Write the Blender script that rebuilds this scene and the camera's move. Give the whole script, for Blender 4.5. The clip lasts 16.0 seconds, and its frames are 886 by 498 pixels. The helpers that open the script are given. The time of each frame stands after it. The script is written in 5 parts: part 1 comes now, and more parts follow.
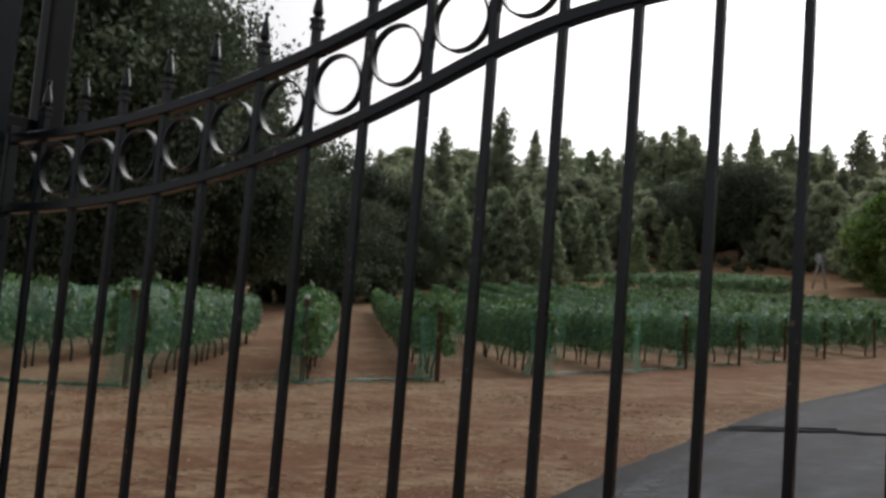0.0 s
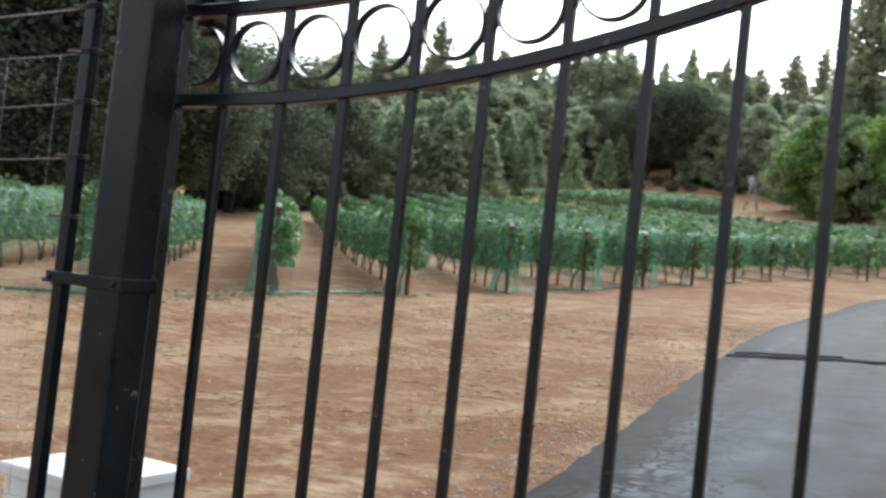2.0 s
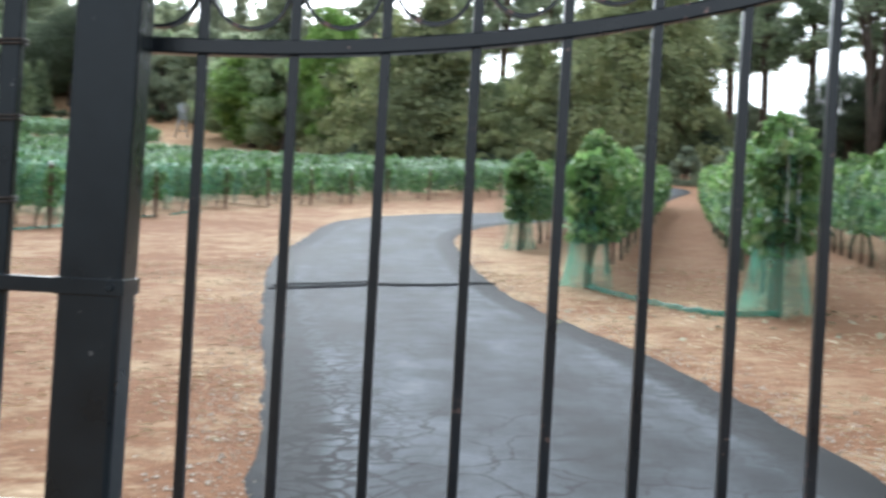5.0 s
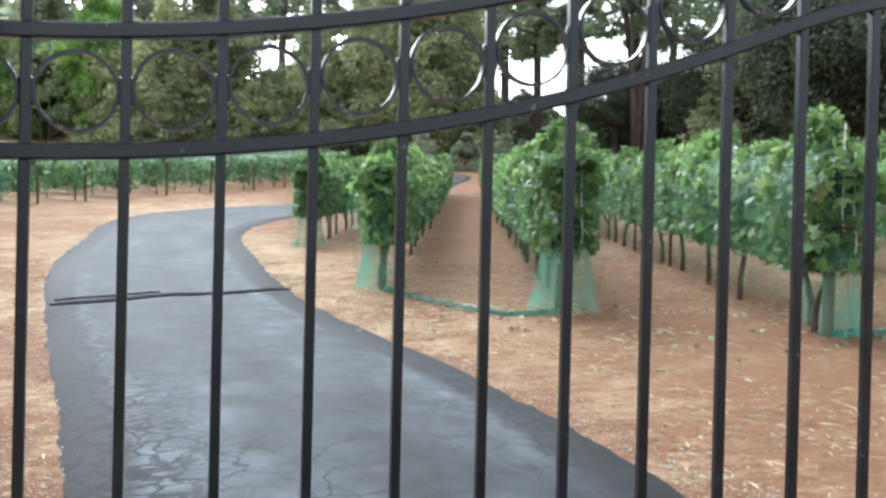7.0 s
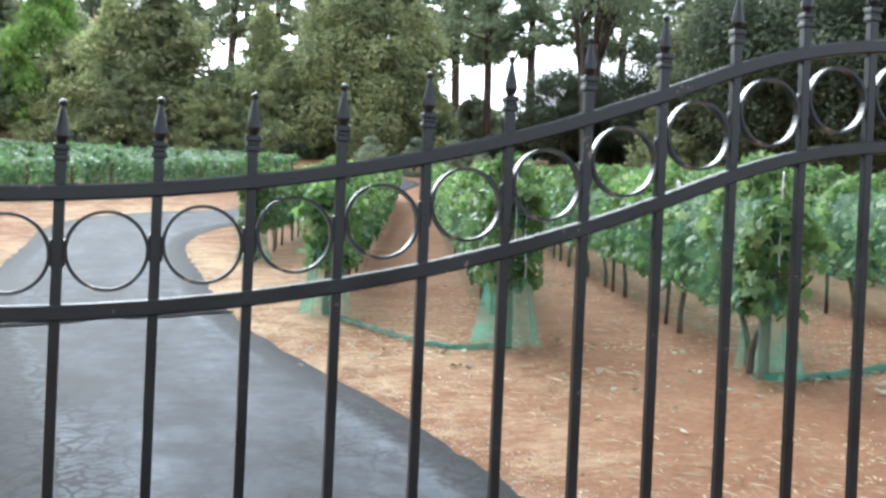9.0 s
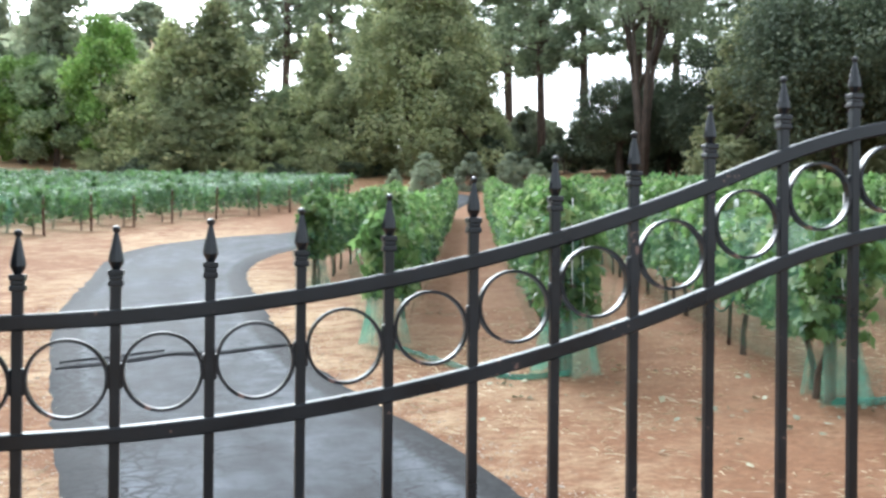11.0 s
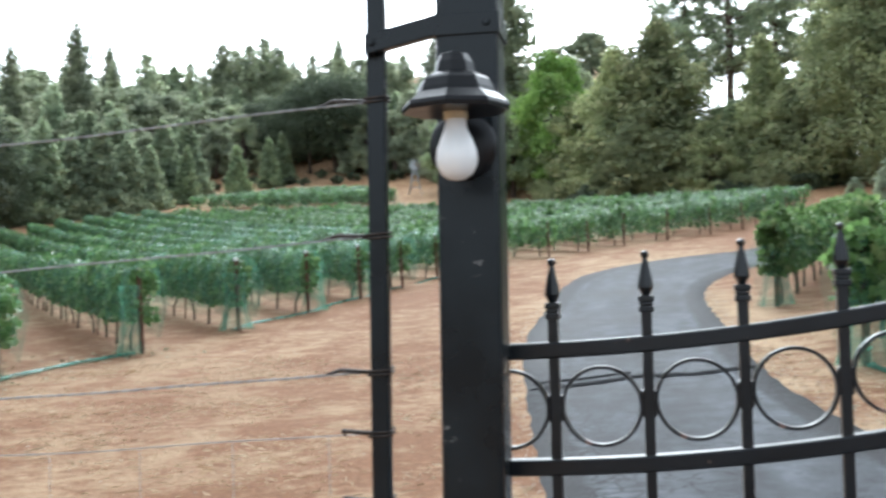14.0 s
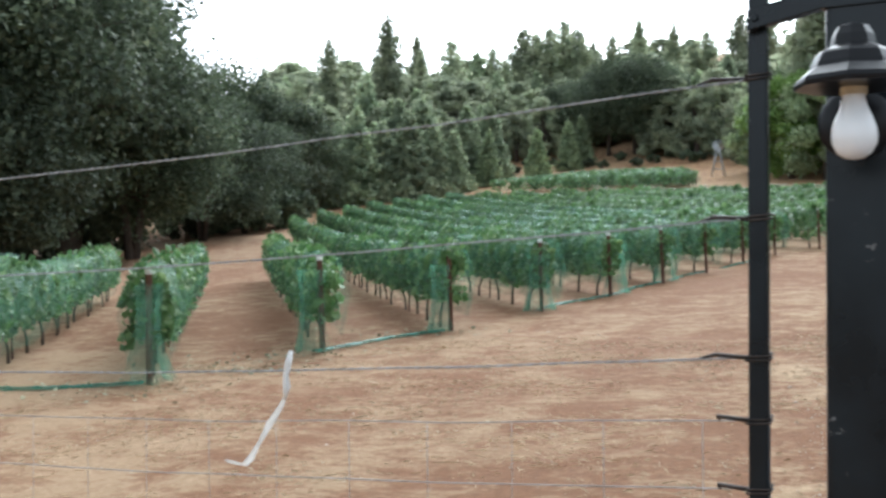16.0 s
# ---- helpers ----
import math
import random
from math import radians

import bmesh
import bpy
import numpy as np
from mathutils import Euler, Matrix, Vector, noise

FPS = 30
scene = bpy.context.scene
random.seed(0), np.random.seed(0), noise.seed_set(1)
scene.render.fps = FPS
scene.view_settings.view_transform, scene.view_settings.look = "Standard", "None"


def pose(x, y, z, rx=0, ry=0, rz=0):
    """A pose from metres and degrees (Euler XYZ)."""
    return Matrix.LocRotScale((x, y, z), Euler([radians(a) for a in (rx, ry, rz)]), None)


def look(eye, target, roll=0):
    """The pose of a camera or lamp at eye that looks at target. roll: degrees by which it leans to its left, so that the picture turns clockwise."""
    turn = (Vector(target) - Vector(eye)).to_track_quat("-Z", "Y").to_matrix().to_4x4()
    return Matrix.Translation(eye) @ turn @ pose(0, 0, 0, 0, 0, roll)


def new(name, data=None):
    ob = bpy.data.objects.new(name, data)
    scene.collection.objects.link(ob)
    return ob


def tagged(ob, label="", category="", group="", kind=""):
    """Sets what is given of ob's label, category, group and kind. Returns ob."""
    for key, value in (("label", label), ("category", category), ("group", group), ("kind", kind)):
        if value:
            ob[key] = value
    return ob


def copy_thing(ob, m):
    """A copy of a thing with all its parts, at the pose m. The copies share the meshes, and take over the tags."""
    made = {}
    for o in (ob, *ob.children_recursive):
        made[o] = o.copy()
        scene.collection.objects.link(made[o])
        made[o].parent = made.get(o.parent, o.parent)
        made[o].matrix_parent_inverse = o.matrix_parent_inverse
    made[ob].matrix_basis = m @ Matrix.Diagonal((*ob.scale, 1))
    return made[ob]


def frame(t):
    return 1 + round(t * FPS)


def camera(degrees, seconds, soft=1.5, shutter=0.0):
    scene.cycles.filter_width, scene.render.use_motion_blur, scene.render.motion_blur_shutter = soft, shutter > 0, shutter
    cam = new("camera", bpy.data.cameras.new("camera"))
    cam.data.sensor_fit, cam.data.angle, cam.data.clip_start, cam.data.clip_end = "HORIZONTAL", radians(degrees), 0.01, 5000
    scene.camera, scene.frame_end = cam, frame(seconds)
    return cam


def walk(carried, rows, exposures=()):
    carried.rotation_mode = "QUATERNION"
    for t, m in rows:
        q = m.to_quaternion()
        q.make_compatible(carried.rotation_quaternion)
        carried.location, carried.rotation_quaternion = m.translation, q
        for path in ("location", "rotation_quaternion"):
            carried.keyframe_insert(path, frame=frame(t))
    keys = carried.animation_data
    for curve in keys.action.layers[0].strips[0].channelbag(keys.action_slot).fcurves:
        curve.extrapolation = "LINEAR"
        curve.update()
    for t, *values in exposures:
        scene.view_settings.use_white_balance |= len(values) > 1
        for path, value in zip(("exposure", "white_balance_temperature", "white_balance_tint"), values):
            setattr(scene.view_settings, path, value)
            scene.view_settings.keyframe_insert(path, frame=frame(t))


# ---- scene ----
cam = camera(45.2, 16.0, 2.7, 0.5)
EXPOSURES = [(t, e, 6450 if t < 1.2 else 6350 if t < 2 else 5750, 12 if t < 1.2 else 5) for t, e in ((0, -0.28), (0.5, -0.02), (1, 0.4), (1.5, 0.8), (2.5, 1.36), (4.2, 1.44), (5, 1.6), (7.5, 1.78), (9, 1.88), (12.5, 1.85), (14.3, 1.42), (16, 1.27))]
PATH = [
    (0, (2.545, -1.724, 1.143), (1.459, -0.056, 1.340), 4.6),
    (0.5, (2.414, -1.689, 1.176), (1.32, -0.019, 1.299), 6.4),
    (1, (2.152, -1.653, 1.176), (1.056, 0.018, 1.264), 6.8),
    (1.5, (1.874, -1.673, 1.163), (0.825, 0.029, 1.225), 5.5),
    (2, (1.623, -1.68, 1.136), (0.66, 0.073, 1.179), 6.1),
    (2.5, (1.367, -1.673, 1.134), (0.483, 0.121, 1.182), 5.6),
    (3, (1.134, -1.732, 1.119), (0.259, 0.066, 1.16), 5.8),
    (3.5, (0.91, -1.79, 1.115), (0.097, 0.037, 1.164), 5.2),
    (4, (0.737, -1.765, 1.1), (0.258, 0.176, 1.158), 4.4),
    (4.5, (0.624, -1.743, 1.101), (0.416, 0.246, 1.129), 4.3),
    (5, (0.508, -1.765, 1.133), (0.57, 0.234, 1.128), 3.2),
    (7.3, (0.405, -1.771, 1.359), (0.888, 0.169, 1.337), 1.8),
    (7.5, (0.413, -1.778, 1.391), (0.914, 0.158, 1.359), 2.1),
    (8, (0.421, -1.775, 1.455), (0.965, 0.148, 1.404), 1.5),
    (8.5, (0.422, -1.782, 1.526), (0.986, 0.137, 1.483), 1.9),
    (9, (0.417, -1.793, 1.583), (0.974, 0.128, 1.571), 2.5),
    (11.3, (0.429, -1.806, 1.753), (0.832, 0.153, 1.764), -0.7),
    (11.5, (0.396, -1.788, 1.755), (0.751, 0.18, 1.771), -1.7),
    (12, (0.393, -1.786, 1.756), (0.55, 0.207, 1.793), -2.3),
    (12.5, (0.387, -1.782, 1.757), (0.411, 0.217, 1.81), -2.3),
    (13, (0.37, -1.763, 1.753), (0.27, 0.233, 1.818), -2.5),
    (13.5, (0.342, -1.745, 1.751), (0.108, 0.24, 1.812), -2.1),
    (14, (0.303, -1.742, 1.75), (-0.072, 0.222, 1.804), -1.6),
    (14.5, (0.273, -1.752, 1.75), (-0.247, 0.178, 1.795), -1.5),
    (15, (0.248, -1.783, 1.75), (-0.425, 0.1, 1.792), -1.3),
    (15.5, (0.229, -1.797, 1.749), (-0.586, 0.029, 1.787), -1.5),
    (16, (0.19, -1.784, 1.75), (-0.709, 0.003, 1.782), -0.6),
]
walk(cam, [(t, look(eye, target, roll)) for t, eye, target, roll in PATH],
     exposures=EXPOSURES)

# ---------------------------------------------------------------- light
world = bpy.data.worlds.new("sky")
scene.world = world
world.use_nodes = True
wn, wl = world.node_tree.nodes, world.node_tree.links
sky_tex = wn.new("ShaderNodeTexSky")
sky_tex.sky_type = "NISHITA"
sky_tex.sun_disc = False
sky_tex.sun_elevation = radians(40)
sky_tex.sun_rotation = radians(-8)
sky_tex.air_density, sky_tex.dust_density, sky_tex.ozone_density = 1.2, 4.0, 1.0
pale = wn.new("ShaderNodeHueSaturation")
pale.inputs["Saturation"].default_value = 0.12
wl.new(sky_tex.outputs[0], pale.inputs["Color"])
wl.new(pale.outputs[0], wn["Background"].inputs["Color"])
wn["Background"].inputs["Strength"].default_value = 0.15
sun = new("sun", bpy.data.lights.new("sun", "SUN"))
sun.data.energy, sun.data.angle, sun.data.color = 0.5, radians(50), (1.0, 0.97, 0.92)
sun.matrix_world = look((-5, 39, 34), (0, 0, 1))

# ---------------------------------------------------------------- helpers of the scene
rng = np.random.default_rng(7)


def ground_z(x, y):
    """Height of the ground: a lawn-like slope up from the gate, steeper far off, levelling on the hill's crest."""
    x, y = np.asarray(x, float), np.asarray(y, float)
    side = np.where(x < 0, -0.333 * np.tanh(-x / 9), 0.05 * np.minimum(x, 40))
    f = np.clip((x + 12) / 34, 0, 1)
    cap = 300 - 215 * (f * f * (3 - 2 * f))
    ye = cap - np.where((cap - y) / 6 > 50, cap - y, np.log1p(np.exp(np.clip((cap - y) / 6, -60, 50))) * 6)
    bend = np.clip(ye - 14, 0, 106)
    return 0.2 + 0.05 * ye + side + 0.0007 * bend ** 2 + 0.215 * np.clip(ye - 120, 0, None)


def gz(x, y):
    return float(ground_z(x, y))


def mesh_of(name, verts, faces, material=None, smooth=False):
    me = bpy.data.meshes.new(name)
    me.from_pydata([tuple(v) for v in verts], [], [tuple(f) for f in faces])
    if material:
        for m in (material if isinstance(material, (list, tuple)) else [material]):
            me.materials.append(m)
    if smooth:
        me.polygons.foreach_set("use_smooth", [True] * len(me.polygons))
    me.update()
    return me


def part(name, bm, material=None, parent=None, label="", smooth=False):
    """Links a bmesh or a mesh as one object, under a thing or a part."""
    if isinstance(bm, bmesh.types.BMesh):
        me = bpy.data.meshes.new(name)
        bm.to_mesh(me)
        bm.free()
        me.materials.append(material)
        if smooth:
            me.polygons.foreach_set("use_smooth", [True] * len(me.polygons))
    else:
        me = bm
    ob = new(name, me)
    if parent:
        ob.parent = parent
    return tagged(ob, label)


def thing(name, label, category, at=(0, 0, 0), turn=0.0, group="", kind=""):
    ob = new(name)
    ob.empty_display_size = 0.2
    ob.matrix_basis = pose(*at, 0, 0, turn)
    return tagged(ob, label, category, group, kind)


def box_into(bm, lo, hi, bevel=0.0, m=None):
    """A box between two corners, with bevelled edges, added to a bmesh."""
    lo, hi = Vector(lo), Vector(hi)
    r = bmesh.ops.create_cube(bm, size=1.0)
    vs = r["verts"]
    for v in vs:
        v.co = Vector((lo[i] + (v.co[i] + 0.5) * (hi[i] - lo[i]) for i in range(3)))
    if bevel:
        es = list({e for v in vs for e in v.link_edges})
        r = bmesh.ops.bevel(bm, geom=es, offset=bevel, segments=2, affect="EDGES", profile=0.6)
        vs = list({v for f in r["faces"] for v in f.verts} | {v for v in vs if v.is_valid})
    if m is not None:
        bmesh.ops.transform(bm, matrix=m, verts=[v for v in vs if v.is_valid])
    return bm


def box(lo, hi, bevel=0.0):
    return box_into(bmesh.new(), lo, hi, bevel)


def lathe(profile, sides=16, cap=True):
    """A turned body from (radius, height) pairs."""
    bm = bmesh.new()
    rings = []
    for r, z in profile:
        rings.append([bm.verts.new((r * math.cos(2 * math.pi * k / sides), r * math.sin(2 * math.pi * k / sides), z)) for k in range(sides)])
    for a, b in zip(rings, rings[1:]):
        for k in range(sides):
            bm.faces.new((a[k], a[(k + 1) % sides], b[(k + 1) % sides], b[k]))
    if cap:
        bm.faces.new(rings[0][::-1])
        bm.faces.new(rings[-1])
    return bm


def tube_into(verts, faces, pts, radii, sides=6):
    """A tapering tube along points, appended to lists of verts and faces."""
    base = len(verts)
    pts = [Vector(p) for p in pts]
    for i, p in enumerate(pts):
        d = (pts[min(i + 1, len(pts) - 1)] - pts[max(i - 1, 0)]).normalized()
        a = d.orthogonal().normalized() if abs(d.z) < 0.95 else Vector((1, 0, 0))
        a = (a - d * a.dot(d)).normalized()
        b = d.cross(a)
        for k in range(sides):
            w = 2 * math.pi * k / sides
            verts.append(tuple(p + (a * math.cos(w) + b * math.sin(w)) * radii[i]))
    for i in range(len(pts) - 1):
        for k in range(sides):
            u, v = base + i * sides + k, base + i * sides + (k + 1) % sides
            faces.append((u, v, v + sides, u + sides))
    faces.append(tuple(base + k for k in range(sides))[::-1])
    faces.append(tuple(base + (len(pts) - 1) * sides + k for k in range(sides)))


def tube_mesh(name, pts, radius, material, sides=6):
    v, f = [], []
    tube_into(v, f, pts, [radius] * len(pts), sides)
    return mesh_of(name, v, f, material, True)


def blades(centres, size, gen, long=1.5, droop=0.0, spread=0.35, up=0.0, outward=None, corners=4):
    """Leaf blades, diamonds, narrow triangles or lobed leaves, facing partly up and out, at the given centres: verts and faces."""
    n = len(centres)
    c = np.asarray(centres, float)
    face = gen.normal(size=(n, 3)) * 0.8
    face[:, 2] += up
    if outward is not None:
        face += outward
    face /= np.linalg.norm(face, axis=1)[:, None] + 1e-9
    a = gen.normal(size=(n, 3))
    a[:, 2] -= droop
    a -= face * (a * face).sum(1)[:, None]
    a /= np.linalg.norm(a, axis=1)[:, None] + 1e-9
    b = np.cross(face, a)
    s = (size * gen.uniform(1 - spread, 1 + spread, n))[:, None]
    k = face * s * 0.12
    if corners == 3:
        v = np.stack([c + a * s * long * 0.62, c - a * s * long * 0.4 - b * s * 0.55, c - a * s * long * 0.3 + b * s * 0.55 - k], 1).reshape(-1, 3)
        return v, np.arange(3 * n).reshape(n, 3)
    if corners == 8:
        lobes = ((0.62, 0.0), (0.22, 0.24), (0.3, 0.6), (-0.16, 0.42), (-0.42, 0.0), (-0.16, -0.42), (0.3, -0.6), (0.22, -0.24))
        v = np.stack([c + a * s * u * long * 0.85 + b * s * w - k * (4 * w * w + 1.5 * u * u) for u, w in lobes], 1).reshape(-1, 3)
        return v, np.arange(8 * n).reshape(n, 8)
    v = np.stack([c - a * s * long * 0.5, c - b * s * 0.5 - k, c + a * s * long * 0.5, c + b * s * 0.5 - k], 1).reshape(-1, 3)
    f = np.arange(4 * n).reshape(n, 4)
    return v, f


# ---------------------------------------------------------------- materials
def material(name):
    m = bpy.data.materials.new(name)
    m.use_nodes = True
    return m, m.node_tree.nodes, m.node_tree.links, m.node_tree.nodes["Principled BSDF"]


def ramp(nodes, stops):
    r = nodes.new("ShaderNodeValToRGB")
    while len(r.color_ramp.elements) < len(stops):
        r.color_ramp.elements.new(0.5)
    for e, (p, c) in zip(r.color_ramp.elements, stops):
        e.position, e.color = p, (*c, 1)
    return r


def noise_node(nodes, links, scale, detail=4.0, rough=0.55, coord="Object", squash=None):
    tc = nodes.new("ShaderNodeTexCoord")
    n = nodes.new("ShaderNodeTexNoise")
    n.inputs["Scale"].default_value, n.inputs["Detail"].default_value, n.inputs["Roughness"].default_value = scale, detail, rough
    if squash:
        mp = nodes.new("ShaderNodeMapping")
        mp.inputs["Scale"].default_value = squash
        links.new(tc.outputs[coord], mp.inputs[0])
        links.new(mp.outputs[0], n.inputs["Vector"])
    else:
        links.new(tc.outputs[coord], n.inputs["Vector"])
    return n


def mix_rgb(nodes, links, fac, a, b, mode="MIX"):
    m = nodes.new("ShaderNodeMix")
    m.data_type, m.blend_type = "RGBA", mode
    for sock, val in ((m.inputs[0], fac), (m.inputs[6], a), (m.inputs[7], b)):
        if isinstance(val, bpy.types.NodeSocket):
            links.new(val, sock)
        elif isinstance(val, tuple):
            sock.default_value = (*val, 1)
        else:
            sock.default_value = val
    return m.outputs[2]


def bumped(nodes, links, bsdf, height, strength, distance):
    b = nodes.new("ShaderNodeBump")
    b.inputs["Strength"].default_value, b.inputs["Distance"].default_value = strength, distance
    links.new(height, b.inputs["Height"])
    links.new(b.outputs[0], bsdf.inputs["Normal"])


def leaf_material(name, dark, light, dry=None, rough=0.55, through_light=0.25):
    m, n, l, p = material(name)
    geo = n.new("ShaderNodeNewGeometry")
    info = n.new("ShaderNodeObjectInfo")
    stops = [(0.0, dark), (0.75, light)] + ([(1.0, dry)] if dry else [(1.0, tuple(min(1, c * 1.25) for c in light))])
    r = ramp(n, stops)
    l.new(geo.outputs["Random Per Island"], r.inputs[0])
    big = noise_node(n, l, 0.45, 2.0)
    br = ramp(n, [(0.36, (0.66, 0.7, 0.68)), (0.66, (1.2, 1.18, 1.12))])
    l.new(big.outputs[0], br.inputs[0])
    col = mix_rgb(n, l, 1.0, r.outputs[0], br.outputs[0], "MULTIPLY")
    hs = n.new("ShaderNodeHueSaturation")
    mr = n.new("ShaderNodeMapRange")
    mr.inputs["To Min"].default_value, mr.inputs["To Max"].default_value = 0.72, 1.25
    l.new(info.outputs["Random"], mr.inputs[0])
    l.new(mr.outputs[0], hs.inputs["Value"])
    l.new(col, hs.inputs["Color"])
    l.new(hs.outputs[0], p.inputs["Base Color"])
    p.inputs["Roughness"].default_value = rough
    tr = n.new("ShaderNodeBsdfTranslucent")
    l.new(hs.outputs[0], tr.inputs["Color"])
    mx = n.new("ShaderNodeMixShader")
    mx.inputs[0].default_value = through_light
    l.new(p.outputs[0], mx.inputs[1])
    l.new(tr.outputs[0], mx.inputs[2])
    l.new(mx.outputs[0], n["Material Output"].inputs[0])
    return m


def bark_material(name, dark, light, scale=6.0):
    m, n, l, p = material(name)
    t = noise_node(n, l, scale, 6, 0.65, squash=(1, 1, 0.25))
    r = ramp(n, [(0.3, dark), (0.7, light)])
    l.new(t.outputs[0], r.inputs[0])
    l.new(r.outputs[0], p.inputs["Base Color"])
    p.inputs["Roughness"].default_value = 0.9
    bumped(n, l, p, t.outputs[0], 0.6, 0.03)
    return m


def painted_metal(name, base, chip, rough=0.42, chips=0.72, gloss=0.43):
    """Dark paint over steel, with dust, scuffs and a few chips."""
    m, n, l, p = material(name)
    fine = noise_node(n, l, 60, 5, 0.6)
    coarse = noise_node(n, l, 7, 4, 0.6)
    r = ramp(n, [(0.35, tuple(c * 0.75 for c in base)), (0.75, tuple(c * 1.5 + 0.004 for c in base))])
    l.new(coarse.outputs[0], r.inputs[0])
    both = n.new("ShaderNodeMath")
    both.operation = "MULTIPLY"
    l.new(fine.outputs[0], both.inputs[0])
    l.new(coarse.outputs[0], both.inputs[1])
    p.inputs["Specular IOR Level"].default_value = gloss
    cr = ramp(n, [(chips * 0.5, (0, 0, 0)), (chips * 0.5 + 0.02, (1, 1, 1))])
    l.new(both.outputs[0], cr.inputs[0])
    col = mix_rgb(n, l, cr.outputs[0], r.outputs[0], chip)
    # longer rubbed patches where the primer shows
    rub = noise_node(n, l, 6.5, 6, 0.7, squash=(0.6, 1, 1))
    rb = ramp(n, [(0.66, (0, 0, 0)), (0.72, (0.55, 0.55, 0.55))])
    l.new(rub.outputs[0], rb.inputs[0])
    col = mix_rgb(n, l, rb.outputs[0], col, tuple(c * 0.7 for c in chip))
    l.new(col, p.inputs["Base Color"])
    rr = n.new("ShaderNodeMapRange")
    rr.inputs["To Min"].default_value, rr.inputs["To Max"].default_value = rough - 0.1, rough + 0.18
    l.new(coarse.outputs[0], rr.inputs[0])
    l.new(rr.outputs[0], p.inputs["Roughness"])
    bumped(n, l, p, fine.outputs[0], 0.15, 0.002)
    return m


def plain_material(name, dark, light, scale=20.0, rough=0.6, metal=0.0, bump=0.1, depth=0.003):
    m, n, l, p = material(name)
    t = noise_node(n, l, scale, 5, 0.6)
    r = ramp(n, [(0.3, dark), (0.72, light)])
    l.new(t.outputs[0], r.inputs[0])
    l.new(r.outputs[0], p.inputs["Base Color"])
    p.inputs["Roughness"].default_value, p.inputs["Metallic"].default_value = rough, metal
    bumped(n, l, p, t.outputs[0], bump, depth)
    return m


def soil_material():
    m, n, l, p = material("red_soil_with_straw")
    big = noise_node(n, l, 0.09, 4, 0.6)
    mid = noise_node(n, l, 1.5, 6, 0.7)
    fine = noise_node(n, l, 17, 8, 0.78)
    wisp = noise_node(n, l, 5.5, 9, 0.78, squash=(0.75, 1.3, 1))
    earth = ramp(n, [(0.25, (0.122, 0.058, 0.03)), (0.55, (0.224, 0.114, 0.06)), (0.8, (0.325, 0.187, 0.107))])
    l.new(fine.outputs[0], earth.inputs[0])
    straw = ramp(n, [(0.3, (0.345, 0.237, 0.136)), (0.7, (0.58, 0.44, 0.285))])
    l.new(fine.outputs[0], straw.inputs[0])
    total = n.new("ShaderNodeMath")
    total.operation = "ADD"
    l.new(mid.outputs[0], total.inputs[0])
    l.new(wisp.outputs[0], total.inputs[1])
    tot2 = n.new("ShaderNodeMath")
    tot2.operation = "ADD"
    l.new(total.outputs[0], tot2.inputs[0])
    l.new(big.outputs[0], tot2.inputs[1])
    cover = ramp(n, [(0.0, (0, 0, 0)), (0.468, (0.0, 0.0, 0.0)), (0.55, (0.85, 0.92, 0.92))])
    third = n.new("ShaderNodeMath")
    third.operation = "MULTIPLY"
    third.inputs[1].default_value = 0.333
    l.new(tot2.outputs[0], third.inputs[0])
    l.new(third.outputs[0], cover.inputs[0])
    # the tilled block beside the drive has little straw
    place = n.new("ShaderNodeTexCoord")
    pxyz = n.new("ShaderNodeSeparateXYZ")
    l.new(place.outputs["Object"], pxyz.inputs[0])
    tilled = n.new("ShaderNodeMapRange")
    tilled.inputs["From Min"].default_value, tilled.inputs["From Max"].default_value = 1.6, 3.6
    tilled.inputs["To Min"].default_value, tilled.inputs["To Max"].default_value = 1.0, 0.2
    l.new(pxyz.outputs[0], tilled.inputs[0])
    strawy = n.new("ShaderNodeMath")
    strawy.operation = "MULTIPLY"
    l.new(cover.outputs[0], strawy.inputs[0])
    l.new(tilled.outputs[0], strawy.inputs[1])
    # less straw cover towards the left
    left_straw = n.new("ShaderNodeMapRange")
    left_straw.inputs["From Min"].default_value, left_straw.inputs["From Max"].default_value = -3.0, -0.8
    left_straw.inputs["To Min"].default_value, left_straw.inputs["To Max"].default_value = 0.66, 1.0
    l.new(pxyz.outputs[0], left_straw.inputs[0])
    thin = n.new("ShaderNodeMath")
    thin.operation = "MULTIPLY"
    l.new(strawy.outputs[0], thin.inputs[0])
    l.new(left_straw.outputs[0], thin.inputs[1])
    strawy = thin
    col = mix_rgb(n, l, strawy.outputs[0], earth.outputs[0], straw.outputs[0])
    # dry grass on the slopes away from the drive, brown litter under the trees
    sep = n.new("ShaderNodeSeparateXYZ")
    tc = n.new("ShaderNodeTexCoord")
    l.new(tc.outputs["Object"], sep.inputs[0])
    far = n.new("ShaderNodeMapRange")
    far.inputs["From Min"].default_value, far.inputs["From Max"].default_value = 55, 75
    l.new(sep.outputs[1], far.inputs[0])
    farmask = n.new("ShaderNodeMath")
    farmask.operation = "MULTIPLY"
    l.new(far.outputs[0], farmask.inputs[0])
    fr = ramp(n, [(0.42, (0, 0, 0)), (0.6, (0.85, 0.85, 0.85))])
    l.new(mid.outputs[0], fr.inputs[0])
    l.new(fr.outputs[0], farmask.inputs[1])
    col = mix_rgb(n, l, farmask.outputs[0], col, (0.42, 0.27, 0.14))
    l.new(col, p.inputs["Base Color"])
    p.inputs["Roughness"].default_value = 0.95
